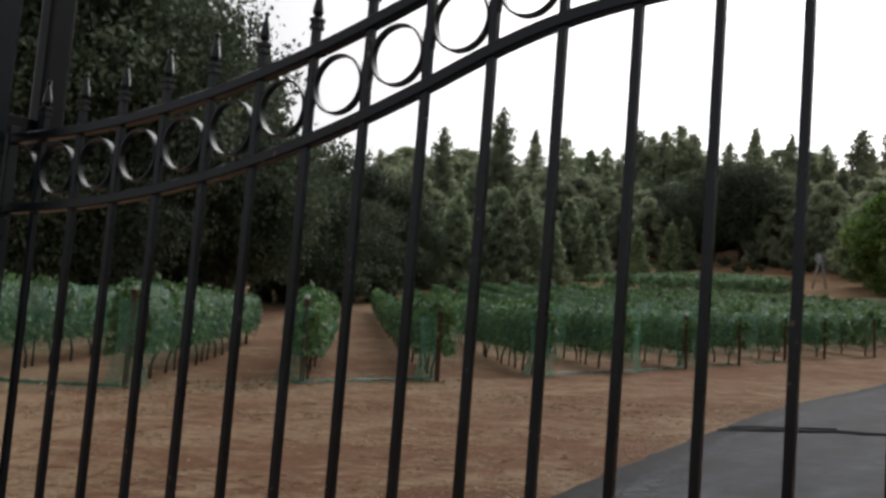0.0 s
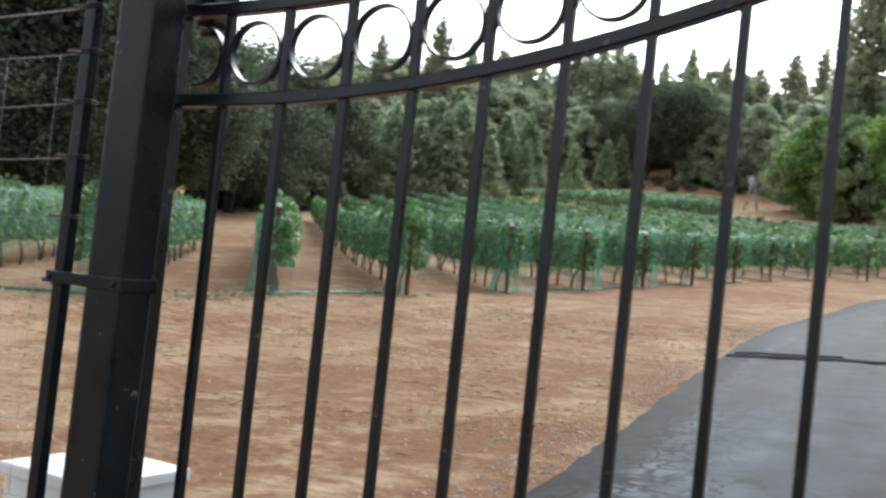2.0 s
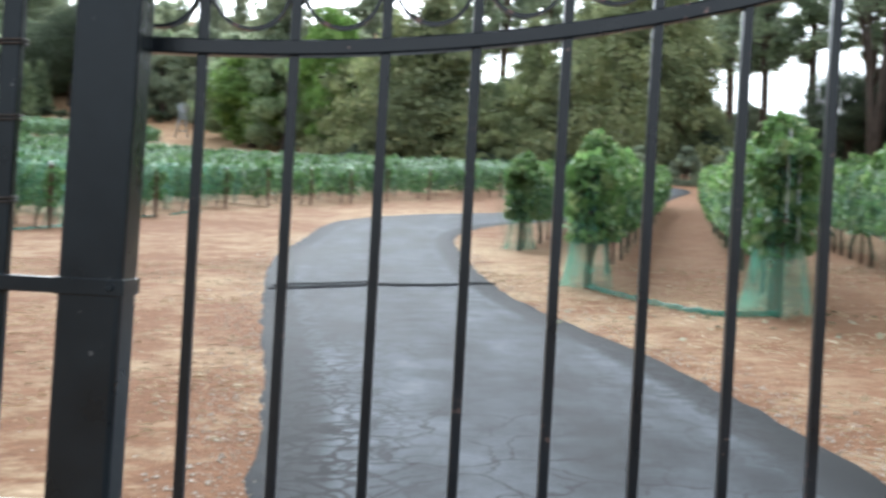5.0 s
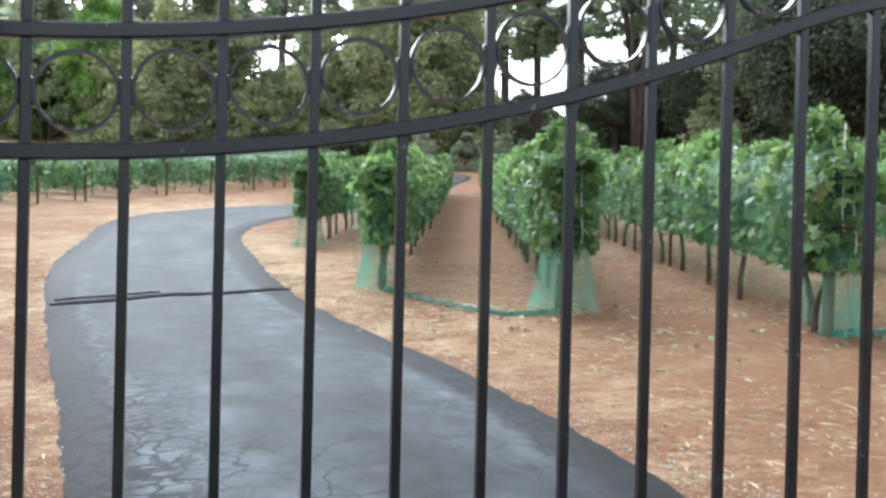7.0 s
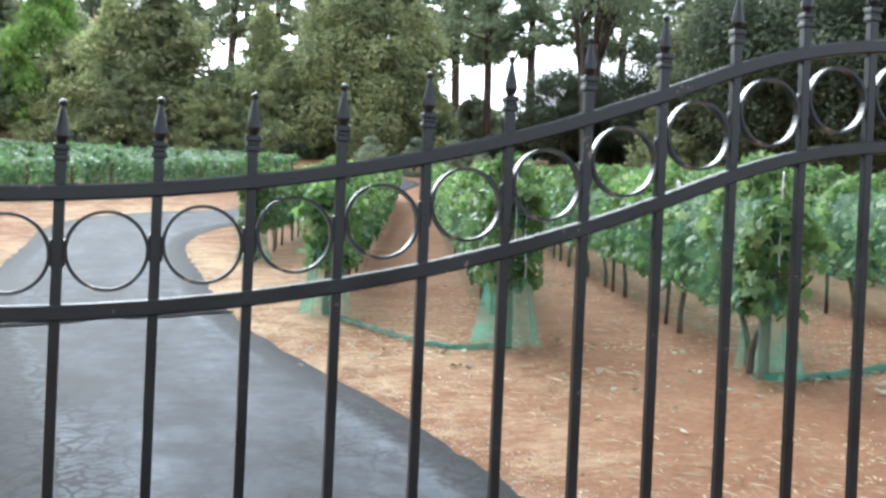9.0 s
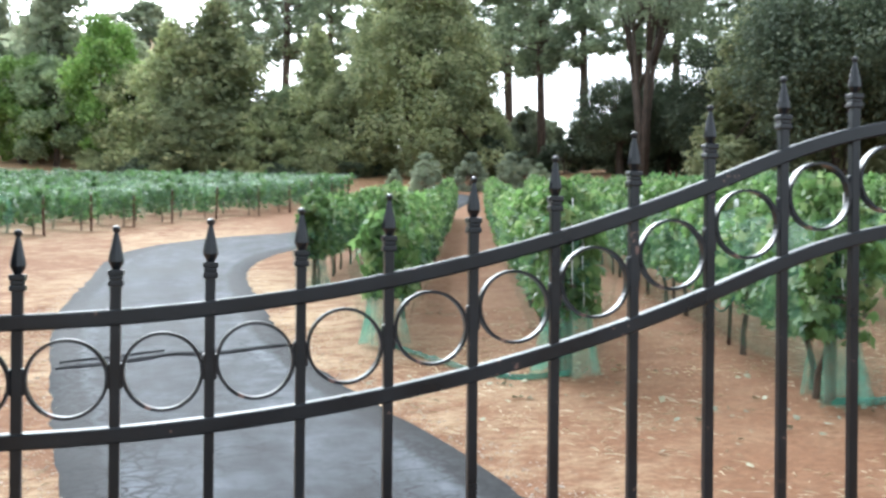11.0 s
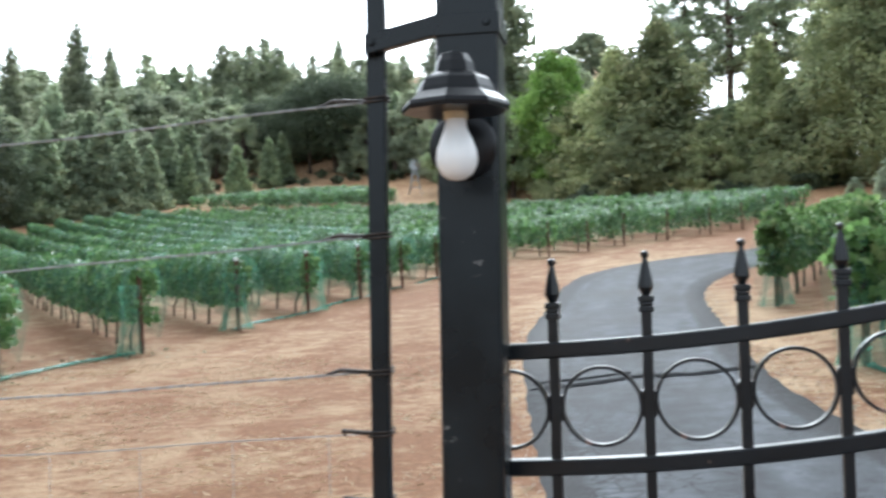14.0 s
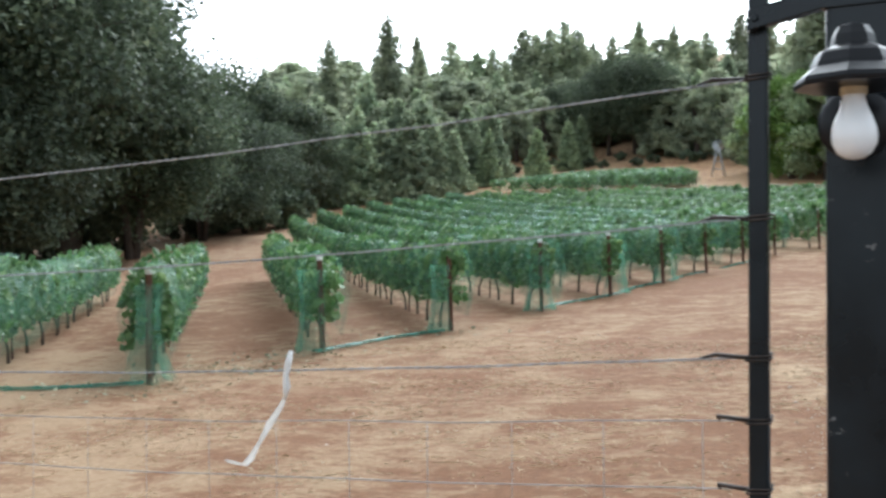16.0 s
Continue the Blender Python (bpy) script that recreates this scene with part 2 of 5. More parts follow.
    p.inputs["Specular IOR Level"].default_value = 0.15
    add = n.new("ShaderNodeMath")
    add.operation = "ADD"
    l.new(fine.outputs[0], add.inputs[0])
    l.new(wisp.outputs[0], add.inputs[1])
    bumped(n, l, p, add.outputs[0], 0.7, 0.04)
    return m


def asphalt_material():
    m, n, l, p = material("worn_asphalt")
    grit = noise_node(n, l, 90, 6, 0.7)
    wear = noise_node(n, l, 0.7, 5, 0.6, squash=(1.6, 0.5, 1))
    patch = noise_node(n, l, 3.0, 5, 0.6)
    r = ramp(n, [(0.36, (0.012, 0.014, 0.017)), (0.64, (0.068, 0.074, 0.083))])
    l.new(wear.outputs[0], r.inputs[0])
    g = ramp(n, [(0.3, (0.7, 0.7, 0.7)), (0.7, (1.25, 1.25, 1.25))])
    l.new(grit.outputs[0], g.inputs[0])
    col = mix_rgb(n, l, 1.0, r.outputs[0], g.outputs[0], "MULTIPLY")
    pr = ramp(n, [(0.35, (0.62, 0.62, 0.62)), (0.65, (1.22, 1.22, 1.22))])
    l.new(patch.outputs[0], pr.inputs[0])
    col = mix_rgb(n, l, 1.0, col, pr.outputs[0], "MULTIPLY")
    # darker sealed edges, paler where wheels run
    at = n.new("ShaderNodeAttribute")
    at.attribute_name = "across"
    er = ramp(n, [(0.0, (0.85, 0.85, 0.85)), (0.35, (1.3, 1.3, 1.3)), (0.6, (1.05, 1.05, 1.05)), (0.72, (1.6, 1.6, 1.6)), (0.79, (0.5, 0.5, 0.5)), (1.0, (0.28, 0.28, 0.28))])
    sway = n.new("ShaderNodeMath")
    sway.operation = "MULTIPLY_ADD"
    sway.inputs[1].default_value, sway.inputs[2].default_value = 0.22, -0.11
    l.new(patch.outputs[0], sway.inputs[0])
    put = n.new("ShaderNodeMath")
    l.new(at.outputs["Fac"], put.inputs[0])
    l.new(sway.outputs[0], put.inputs[1])
    l.new(put.outputs[0], er.inputs[0])
    col = mix_rgb(n, l, 1.0, col, er.outputs[0], "MULTIPLY")
    # fine crazing: thin dark lines where cells meet, in worn areas only
    tc = n.new("ShaderNodeTexCoord")
    warp = noise_node(n, l, 2.5, 4, 0.6)
    wm = mix_rgb(n, l, 0.35, tc.outputs["Object"], warp.outputs["Color"], "ADD")
    vo = n.new("ShaderNodeTexVoronoi")
    vo.feature = "DISTANCE_TO_EDGE"
    vo.inputs["Scale"].default_value = 2.8
    l.new(wm, vo.inputs["Vector"])
    line = ramp(n, [(0.0, (1, 1, 1)), (0.028, (0, 0, 0))])
    l.new(vo.outputs["Distance"], line.inputs[0])
    area = noise_node(n, l, 0.55, 3, 0.5)
    ar = ramp(n, [(0.42, (0, 0, 0)), (0.55, (0.95, 0.95, 0.95))])
    l.new(area.outputs[0], ar.inputs[0])
    mask = n.new("ShaderNodeMath")
    mask.operation = "MULTIPLY"
    l.new(line.outputs[0], mask.inputs[0])
    l.new(ar.outputs[0], mask.inputs[1])
    col = mix_rgb(n, l, mask.outputs[0], col, (0.008, 0.008, 0.009))
    # alligator cracking along the crumbling edges and in a few worn patches
    fine = n.new("ShaderNodeTexVoronoi")
    fine.feature = "DISTANCE_TO_EDGE"
    fine.inputs["Scale"].default_value = 7.0
    l.new(wm, fine.inputs["Vector"])
    fl = ramp(n, [(0.0, (1, 1, 1)), (0.05, (0.9, 0.9, 0.9)), (0.11, (0, 0, 0))])
    l.new(fine.outputs["Distance"], fl.inputs[0])
    rim = ramp(n, [(0.66, (0, 0, 0)), (0.84, (1, 1, 1))])
    l.new(put.outputs[0], rim.inputs[0])
    flank = n.new("ShaderNodeAttribute")
    flank.attribute_name = "flank"
    broken = n.new("ShaderNodeMapRange")
    broken.inputs["From Min"].default_value, broken.inputs["From Max"].default_value = -0.3, -0.75
    l.new(flank.outputs["Fac"], broken.inputs[0])
    worst = n.new("ShaderNodeMath")
    worst.operation = "MAXIMUM"
    l.new(rim.outputs[0], worst.inputs[0])
    l.new(broken.outputs[0], worst.inputs[1])
    worn = noise_node(n, l, 0.9, 4, 0.6)
    wr = ramp(n, [(0.55, (0, 0, 0)), (0.68, (0.6, 0.6, 0.6))])
    l.new(worn.outputs[0], wr.inputs[0])
    either = n.new("ShaderNodeMath")
    either.operation = "MAXIMUM"
    l.new(worst.outputs[0], either.inputs[0])
    l.new(wr.outputs[0], either.inputs[1])
    mask2 = n.new("ShaderNodeMath")
    mask2.operation = "MULTIPLY"
    l.new(fl.outputs[0], mask2.inputs[0])
    l.new(either.outputs[0], mask2.inputs[1])
    col = mix_rgb(n, l, mask2.outputs[0], col, (0.006, 0.006, 0.007))
    l.new(col, p.inputs["Base Color"])
    p.inputs["Specular IOR Level"].default_value = 0.1
    rr = n.new("ShaderNodeMapRange")
    rr.inputs["To Min"].default_value, rr.inputs["To Max"].default_value = 0.62, 0.9
    l.new(wear.outputs[0], rr.inputs[0])
    l.new(rr.outputs[0], p.inputs["Roughness"])
    bumped(n, l, p, grit.outputs[0], 0.5, 0.006)
    return m


def net_material(name, colour, cover):
    """Bird netting: a fine open weave that lets most light through."""
    m, n, l, p = material(name)
    fold = noise_node(n, l, 3.5, 4, 0.6, squash=(0.6, 0.6, 1.4))
    rr = n.new("ShaderNodeMapRange")
    rr.inputs["From Min"].default_value, rr.inputs["From Max"].default_value = 0.3, 0.7
    rr.inputs["To Min"].default_value, rr.inputs["To Max"].default_value = max(0.02, cover - 0.2), cover + min(0.22, cover * 1.2)
    l.new(fold.outputs[0], rr.inputs[0])
    p.inputs["Base Color"].default_value = (*colour, 1)
    p.inputs["Roughness"].default_value = 0.45
    tr = n.new("ShaderNodeBsdfTransparent")
    tl = n.new("ShaderNodeBsdfTranslucent")
    tl.inputs["Color"].default_value = (*colour, 1)
    a = n.new("ShaderNodeMixShader")
    a.inputs[0].default_value = 0.4
    l.new(p.outputs[0], a.inputs[1])
    l.new(tl.outputs[0], a.inputs[2])
    b = n.new("ShaderNodeMixShader")
    l.new(rr.outputs[0], b.inputs[0])
    l.new(tr.outputs[0], b.inputs[1])
    l.new(a.outputs[0], b.inputs[2])
    l.new(b.outputs[0], n["Material Output"].inputs[0])
    return m


SOIL = soil_material()
ASPHALT = asphalt_material()
IRON = painted_metal("black_painted_iron", (0.003, 0.0052, 0.0082), (0.14, 0.085, 0.072), 0.27, 0.755)
STEEL = painted_metal("weathered_black_steel", (0.0042, 0.0082, 0.0115), (0.12, 0.12, 0.12), 0.26, 0.78, 0.3)
LAMP_PAINT = painted_metal("lamp_black_paint", (0.004, 0.0048, 0.0065), (0.1, 0.09, 0.08), 0.3, 0.9, 0.26)
WIRE = plain_material("galvanised_wire", (0.22, 0.22, 0.22), (0.5, 0.5, 0.5), 40, 0.5, 0.6)
RUSTWIRE = plain_material("dark_tie_wire", (0.02, 0.018, 0.016), (0.07, 0.05, 0.04), 60, 0.7, 0.3)
WHITEBOX = plain_material("white_enamel", (0.62, 0.64, 0.66), (0.8, 0.81, 0.82), 9, 0.4)
TAPE = plain_material("white_cloth_tape", (0.7, 0.69, 0.66), (0.85, 0.84, 0.82), 60, 0.8)
SOCKET = plain_material("aged_ivory_plastic", (0.52, 0.45, 0.3), (0.68, 0.61, 0.45), 30, 0.5)
BULB = plain_material("frosted_bulb_glass", (0.80, 0.82, 0.83), (0.88, 0.89, 0.9), 6, 0.22, 0, 0.02)
BARK = bark_material("grey_brown_bark", (0.035, 0.026, 0.02), (0.12, 0.09, 0.07))
PINEBARK = bark_material("pine_bark", (0.05, 0.035, 0.027), (0.17, 0.12, 0.095))
VINEBARK = bark_material("vine_bark", (0.04, 0.03, 0.022), (0.14, 0.1, 0.07), 25)
STAKE = plain_material("rusty_brown_stake", (0.05, 0.022, 0.014), (0.14, 0.06, 0.035), 25, 0.8, 0.2)
CAPWHITE = plain_material("white_plastic", (0.6, 0.6, 0.58), (0.78, 0.78, 0.76), 30, 0.5)
GREYMETAL = plain_material("grey_galvanised_metal", (0.3, 0.31, 0.32), (0.55, 0.56, 0.57), 8, 0.45, 0.7)
VINE_LEAF = leaf_material("grape_leaf", (0.1, 0.18, 0.055), (0.205, 0.34, 0.115), (0.36, 0.43, 0.2), 0.5, 0.45)
VINE_LEAF_PALE = leaf_material("netted_grape_leaf", (0.075, 0.16, 0.055), (0.175, 0.3, 0.11), (0.31, 0.41, 0.2), 0.5, 0.35)
OAK_LEAF = leaf_material("oak_leaf", (0.064, 0.088, 0.055), (0.127, 0.163, 0.099), (0.187, 0.215, 0.138), 0.75, 0.3)
CEDAR_LEAF = leaf_material("cedar_leaf", (0.29, 0.335, 0.18), (0.41, 0.44, 0.24), (0.47, 0.465, 0.285), 0.8, 0.4)
PINE_LEAF = leaf_material("pine_needles", (0.26, 0.32, 0.21), (0.37, 0.43, 0.29), None, 0.8, 0.4)
FIR_LEAF = leaf_material("fir_needles", (0.25, 0.31, 0.18), (0.35, 0.42, 0.25), None, 0.8, 0.4)
BRIGHT_LEAF = leaf_material("fresh_green_leaf", (0.17, 0.29, 0.075), (0.27, 0.41, 0.11), (0.34, 0.44, 0.15), 0.6, 0.4)
OLIVE_LEAF = leaf_material("olive_leaf", (0.38, 0.43, 0.3), (0.48, 0.53, 0.39), (0.52, 0.54, 0.42), 0.8, 0.45)
# hill leaves are made paler: the haze of distance is put into their colour
HAZY_HILL_LEAF = leaf_material("hazy_hill_leaf", (0.36, 0.41, 0.28), (0.46, 0.5, 0.35), (0.5, 0.52, 0.38), 0.8, 0.48)
NET_TEAL = net_material("green_bird_net", (0.16, 0.39, 0.27), 0.24)
NET_PILE = net_material("gathered_bird_net", (0.03, 0.18, 0.12), 0.66)
NET_FAR = net_material("distant_bird_net", (0.24, 0.41, 0.25), 0.14)
NET_HANG = net_material("hanging_bird_net", (0.2, 0.5, 0.36), 0.26)
NET_THIN = net_material("thin_bird_net", (0.19, 0.46, 0.31), 0.1)

# ---------------------------------------------------------------- ground and drive
gx = np.concatenate([np.arange(-420, -60, 12), np.arange(-60, -15, 1.2), np.arange(-15, 15, 0.22), np.arange(15, 60, 1.2), np.arange(60, 421, 12)])
gy = np.concatenate([np.arange(-120, -10, 10), np.arange(-10, 20, 0.22), np.arange(20, 70, 0.7), np.arange(70, 150, 2), np.arange(150, 481, 10)])
GX, GY = np.meshgrid(gx, gy)
GZ = ground_z(GX, GY)
flat = np.stack([GX, GY, GZ], -1).reshape(-1, 3)

DRIVE = [(1.2, -14, 1.15), (1.15, -6, 1.12), (1.12, 0, 1.08), (1.09, 2, 1.08), (0.89, 4.2, 1.14), (0.3, 8.5, 1.16), (-0.05, 14, 1.4), (-0.1, 20, 1.5),
         (0.2, 24.5, 1.9), (1.0, 28, 2.4), (2.6, 30.6, 2.8), (5.0, 32.2, 2.6), (7.5, 36.8, 1.9), (9.6, 43, 1.5), (11.8, 48.5, 1.3), (13.5, 53, 1.3), (13.6, 57, 1.3), (11.0, 61, 1.3)]


def smooth_line(pts, steps):
    """A Catmull-Rom line through points."""
    p = np.array([pts[0], *pts, pts[-1]], float)
    out = []
    for i in range(1, len(p) - 2):
        for k in range(steps):
            t = k / steps
            out.append(0.5 * (2 * p[i] + (p[i + 1] - p[i - 1]) * t + (2 * p[i - 1] - 5 * p[i] + 4 * p[i + 1] - p[i + 2]) * t * t
                              + (3 * p[i] - p[i - 1] - 3 * p[i + 1] + p[i + 2]) * t ** 3))
    out.append(p[-2])
    return np.array(out)


drive = smooth_line(DRIVE, 14)
dist = np.full(len(flat), 99.0)
near_pts = (np.abs(flat[:, 0]) < 22) & (flat[:, 1] > -16) & (flat[:, 1] < 66)
dd = np.linalg.norm(flat[near_pts][:, None, :2] - drive[None, ::3, :2], axis=2) - drive[None, ::3, 2]
dist[near_pts] = dd.min(1)
lump = np.array([noise.noise((x * 0.9, y * 0.9, 0)) * 0.035 + noise.noise((x * 3.1, y * 3.1, 4)) * 0.018 if nr else 0.0 for (x, y, z), nr in zip(flat, near_pts)])
flat[:, 2] += np.where(dist > 0.25, lump * np.clip((dist - 0.25) / 1.0, 0, 1), 0) - np.where(dist < -0.3, 0.03, 0)
nx, ny = len(gx), len(gy)
idx = np.arange(nx * ny).reshape(ny, nx)
quads = np.stack([idx[:-1, :-1], idx[:-1, 1:], idx[1:, 1:], idx[1:, :-1]], -1).reshape(-1, 4)
ground = part("ground", mesh_of("ground", flat, quads, SOIL, True))
tagged(ground, "reddish-brown bare earth with dry straw, rising to a hill", "ground", kind="structure")

tang = np.gradient(drive[:, :2], axis=0)
tang /= np.linalg.norm(tang, axis=1)[:, None]
side = np.stack([tang[:, 1], -tang[:, 0]], 1)
cols = np.linspace(-1, 1, 13)
rv, rf = [], []
for i, (x, y, w) in enumerate(drive):
    for k, c in enumerate(cols):
        ragged = 0.07 * noise.noise((y * 2.2, c * 9, 3)) + 0.05 * noise.noise((y * 7, c * 9, 1)) if abs(c) == 1 else 0
        px, py = np.array([x, y]) + side[i] * c * (w + ragged)
        rv.append((px, py, gz(px, py) + (0.028 - 0.02 * abs(c) ** 6)))
    for c in (-1, 1):
        px, py = np.array([x, y]) + side[i] * c * (w + 0.09)
        rv.append((px, py, gz(px, py) - 0.05))
m = len(cols) + 2
for i in range(len(drive) - 1):
    a, b = i * m, (i + 1) * m
    for k in range(len(cols) - 1):
        rf.append((a + k, a + k + 1, b + k + 1, b + k))
    rf.append((a + len(cols), a, b, b + len(cols)))
    rf.append((a + len(cols) - 1, a + len(cols) + 1, b + len(cols) + 1, b + len(cols) - 1))
road_mesh = mesh_of("road", rv, rf, ASPHALT, True)
road_mesh.attributes.new("across", "FLOAT", "POINT").data.foreach_set("value", [abs(c) for c in list(cols) + [1, 1]] * len(drive))
road_mesh.attributes.new("flank", "FLOAT", "POINT").data.foreach_set("value", [c for c in list(cols) + [-1, 1]] * len(drive))
road = part("road", road_mesh)
tagged(road, "narrow worn grey asphalt driveway with fine cracks", "driveway", kind="structure")

# ---------------------------------------------------------------- the gate
PITCH = 0.15


def low_rail(x):
    """Height of the lower curved rail along the gate leaf: flat at the hinge, sweeping up, levelling at the crown."""
    if x < 1.4:
        return 1.436 + 0.3 * (max(x, 0) / 1.5) ** 2.2
    return 1.694 + 0.405 * 0.33 * math.tanh((x - 1.4) / 0.33)


def top_rail(x):
    return low_rail(x) + 0.188 + 0.012 * min(1, max(0, x / 1.2))


def swept_rail(height_at, x0, x1, tall, deep, steps=60):
    bm = bmesh.new()
    rows = []
    for i in range(steps + 1):
        x = x0 + (x1 - x0) * i / steps
        slope = (height_at(x + 0.01) - height_at(x - 0.01)) / 0.02
        up = Vector((-slope, 0, 1)).normalized()
        c = Vector((x, 0, height_at(x)))
        h, d, e = tall / 2, deep / 2, 0.003
        sec = [(-d + e, -h), (d - e, -h), (d, -h + e), (d, h - e), (d - e, h), (-d + e, h), (-d, h - e), (-d, -h + e)]
        rows.append([bm.verts.new(c + up * b + Vector((0, a, 0))) for a, b in sec])
    for a, b in zip(rows, rows[1:]):
        for k in range(8):
            bm.faces.new((a[k], b[k], b[(k + 1) % 8], a[(k + 1) % 8]))
    bm.faces.new(rows[0])
    bm.faces.new(rows[-1][::-1])
    bmesh.ops.recalc_face_normals(bm, faces=bm.faces)
    return bm


def flat_ring(radius, bar, deep, a0=0.0, a1=360.0, seg=40):
    """A hoop bent from flat bar, standing in the plane of the gate."""
    bm = bmesh.new()
    rows = []
    closed = a1 - a0 >= 360
    for i in range(seg + (0 if closed else 1)):
        w = radians(a0 + (a1 - a0) * i / seg)
        rows.append([bm.verts.new((r * math.cos(w), y, r * math.sin(w))) for r, y in
                     ((radius, -deep / 2), (radius, deep / 2), (radius - bar, deep / 2), (radius - bar, -deep / 2))])
    n = len(rows)
    for i in range(n if closed else n - 1):
        a, b = rows[i], rows[(i + 1) % n]
        for k in range(4):
            bm.faces.new((a[k], a[(k + 1) % 4], b[(k + 1) % 4], b[k]))
    if not closed:
        bm.faces.new(rows[0])
        bm.faces.new(rows[-1][::-1])
    bmesh.ops.recalc_face_normals(bm, faces=bm.faces)
    return bm


gate = thing("gate", "black wrought-iron driveway gate leaf with spear finials and hoops", "gate", (0, 0, 0))
END = 2.46
part("top_rail", swept_rail(top_rail, 0.03, END, 0.026, 0.03), IRON, gate)
part("lower_rail", swept_rail(low_rail, 0.03, END, 0.026, 0.03), IRON, gate)
part("bottom_rail", swept_rail(lambda x: 0.42 + 0.0 * x, 0.03, END, 0.03, 0.03, 4), IRON, gate)
part("hinge_stile", box((-0.002, -0.017, 0.36), (0.03, 0.017, 1.66), 0.003), IRON, gate)
part("meeting_stile", box((END, -0.017, 0.36), (END + 0.036, 0.017, 2.06), 0.003), IRON, gate)

fin = bmesh.new()
for lo, hi, half in ((0.0, 0.010, 0.0122), (0.010, 0.017, 0.0105), (0.017, 0.027, 0.0125)):
    box_into(fin, (-half, -half, lo), (half, half, hi), 0.002)
spear = lathe([(0.006, 0.026), (0.0075, 0.03), (0.0125, 0.040), (0.0115, 0.050), (0.008, 0.067), (0.0045, 0.083), (0.0035, 0.087), (0.0062, 0.090), (0.0068, 0.0935), (0.0055, 0.097), (0.001, 0.0995)], 8)
fin_mesh = bpy.data.meshes.new("finial")
spear_mesh = bpy.data.meshes.new("spear")
spear.to_mesh(spear_mesh)
spear.free()
fin.from_mesh(spear_mesh)
fin.to_mesh(fin_mesh)
fin.free()
fin_mesh.materials.append(IRON)
ring_bm = flat_ring(0.0655, 0.0052, 0.017)
ring_mesh = bpy.data.meshes.new("hoop")
ring_bm.to_mesh(ring_mesh)
ring_bm.free()
ring_mesh.materials.append(IRON)
ring_mesh.polygons.foreach_set("use_smooth", [False] * len(ring_mesh.polygons))
for i in range(1, 17):
    x = PITCH * i
    t = top_rail(x)
    bm = box((x - 0.0085, -0.0085, 0.41), (x + 0.0085, 0.0085, t + 0.052), 0.002)
    mid = (low_rail(x) + t) / 2
    box_into(bm, (x - 0.0125, -0.007, mid - 0.022), (x + 0.0125, 0.007, mid + 0.022), 0.004)
    picket = part("picket", bm, IRON, gate)
    f = part("finial", fin_mesh, IRON, picket)
    f.location = (x, 0, t + 0.05)
    if i > 1:
        xm = x - PITCH / 2
        h = part("hoop", ring_mesh, IRON, gate)
        h.location = (xm, 0, (low_rail(xm) + top_rail(xm)) / 2)
half = part("half_hoop", flat_ring(0.0655, 0.0052, 0.017, -98, 98, 24), IRON, gate)
half.location = (0.075, 0, (low_rail(0.075) + top_rail(0.075)) / 2)

# ---------------------------------------------------------------- gate post with straps, fence pole, lantern
LEAN = Matrix(((1, 0, 0.012, -0.012 * 1.76), (0, 1, 0, 0), (0, 0, 1, 0), (0, 0, 0, 1)))


def leaning(bm):
    bmesh.ops.transform(bm, matrix=LEAN, verts=bm.verts)
    return bm


def square_tube(lo, hi, round_by):
    """An upright tube of square section with rounded corners."""
    return box(lo, hi, round_by)


post = thing("gate_post", "black painted square steel post with welded straps", "post")
part("body", leaning(square_tube((-0.0085, -0.155, -0.3), (0.088, -0.062, 2.78), 0.009)), STEEL, post, smooth=False)
part("cap", leaning(box((-0.015, -0.161, 2.78), (0.094, -0.056, 2.795), 0.004)), STEEL, post)
for z, tall in ((2.118, 0.034), (1.03, 0.026)):
    bm = box((-0.0125, -0.1585, z), (0.0915, -0.0585, z + tall), 0.002)
    dip = 0.022 if z > 2 else 0.0
    fall = Matrix(((1, 0, 0, 0), (0, 1, 0, 0), (dip / 0.109, 0, 1, dip * 0.01 / 0.109), (0, 0, 0, 1)))
    box_into(bm, (-0.119, -0.1588, z + 0.001), (-0.01, -0.1375, z + tall - 0.001), 0.002, fall)
    strap = part("strap", leaning(bm), STEEL, post)
    for bx in (0.072, -0.107):
        bolt = lathe([(0.006, 0.0), (0.006, 0.003), (0.0045, 0.0055)], 8)
        bmesh.ops.transform(bolt, matrix=LEAN @ pose(bx, -0.1585, z + tall / 2 - (dip * 0.9 if bx < 0 else 0), 90), verts=bolt.verts)
        part("bolt", bolt, STEEL, strap)
for z in (0.62, 1.35):
    bm = lathe([(0.011, 0), (0.011, 0.07)], 12)
    bmesh.ops.transform(bm, matrix=pose(0.022, -0.005, z), verts=bm.verts)
    box_into(bm, (0.005, -0.064, z + 0.01), (0.034, 0.004, z + 0.06), 0.002)
    part("hinge", bm, STEEL, post)
back = bmesh.new()
box_into(back, (0.002, 0.05, 1.61), (0.056, 0.13, 2.26), 0.01)
box_into(back, (-0.004, 0.044, 2.26), (0.062, 0.136, 2.285), 0.006)
box_into(back, (0.008, 0.06, 1.588), (0.05, 0.12, 1.614), 0.008)
box_into(back, (0.004, -0.066, 1.64), (0.028, 0.06, 1.69), 0.004)
part("lock_housing", back, LAMP_PAINT, post, "dark cast housing on the back of the post")

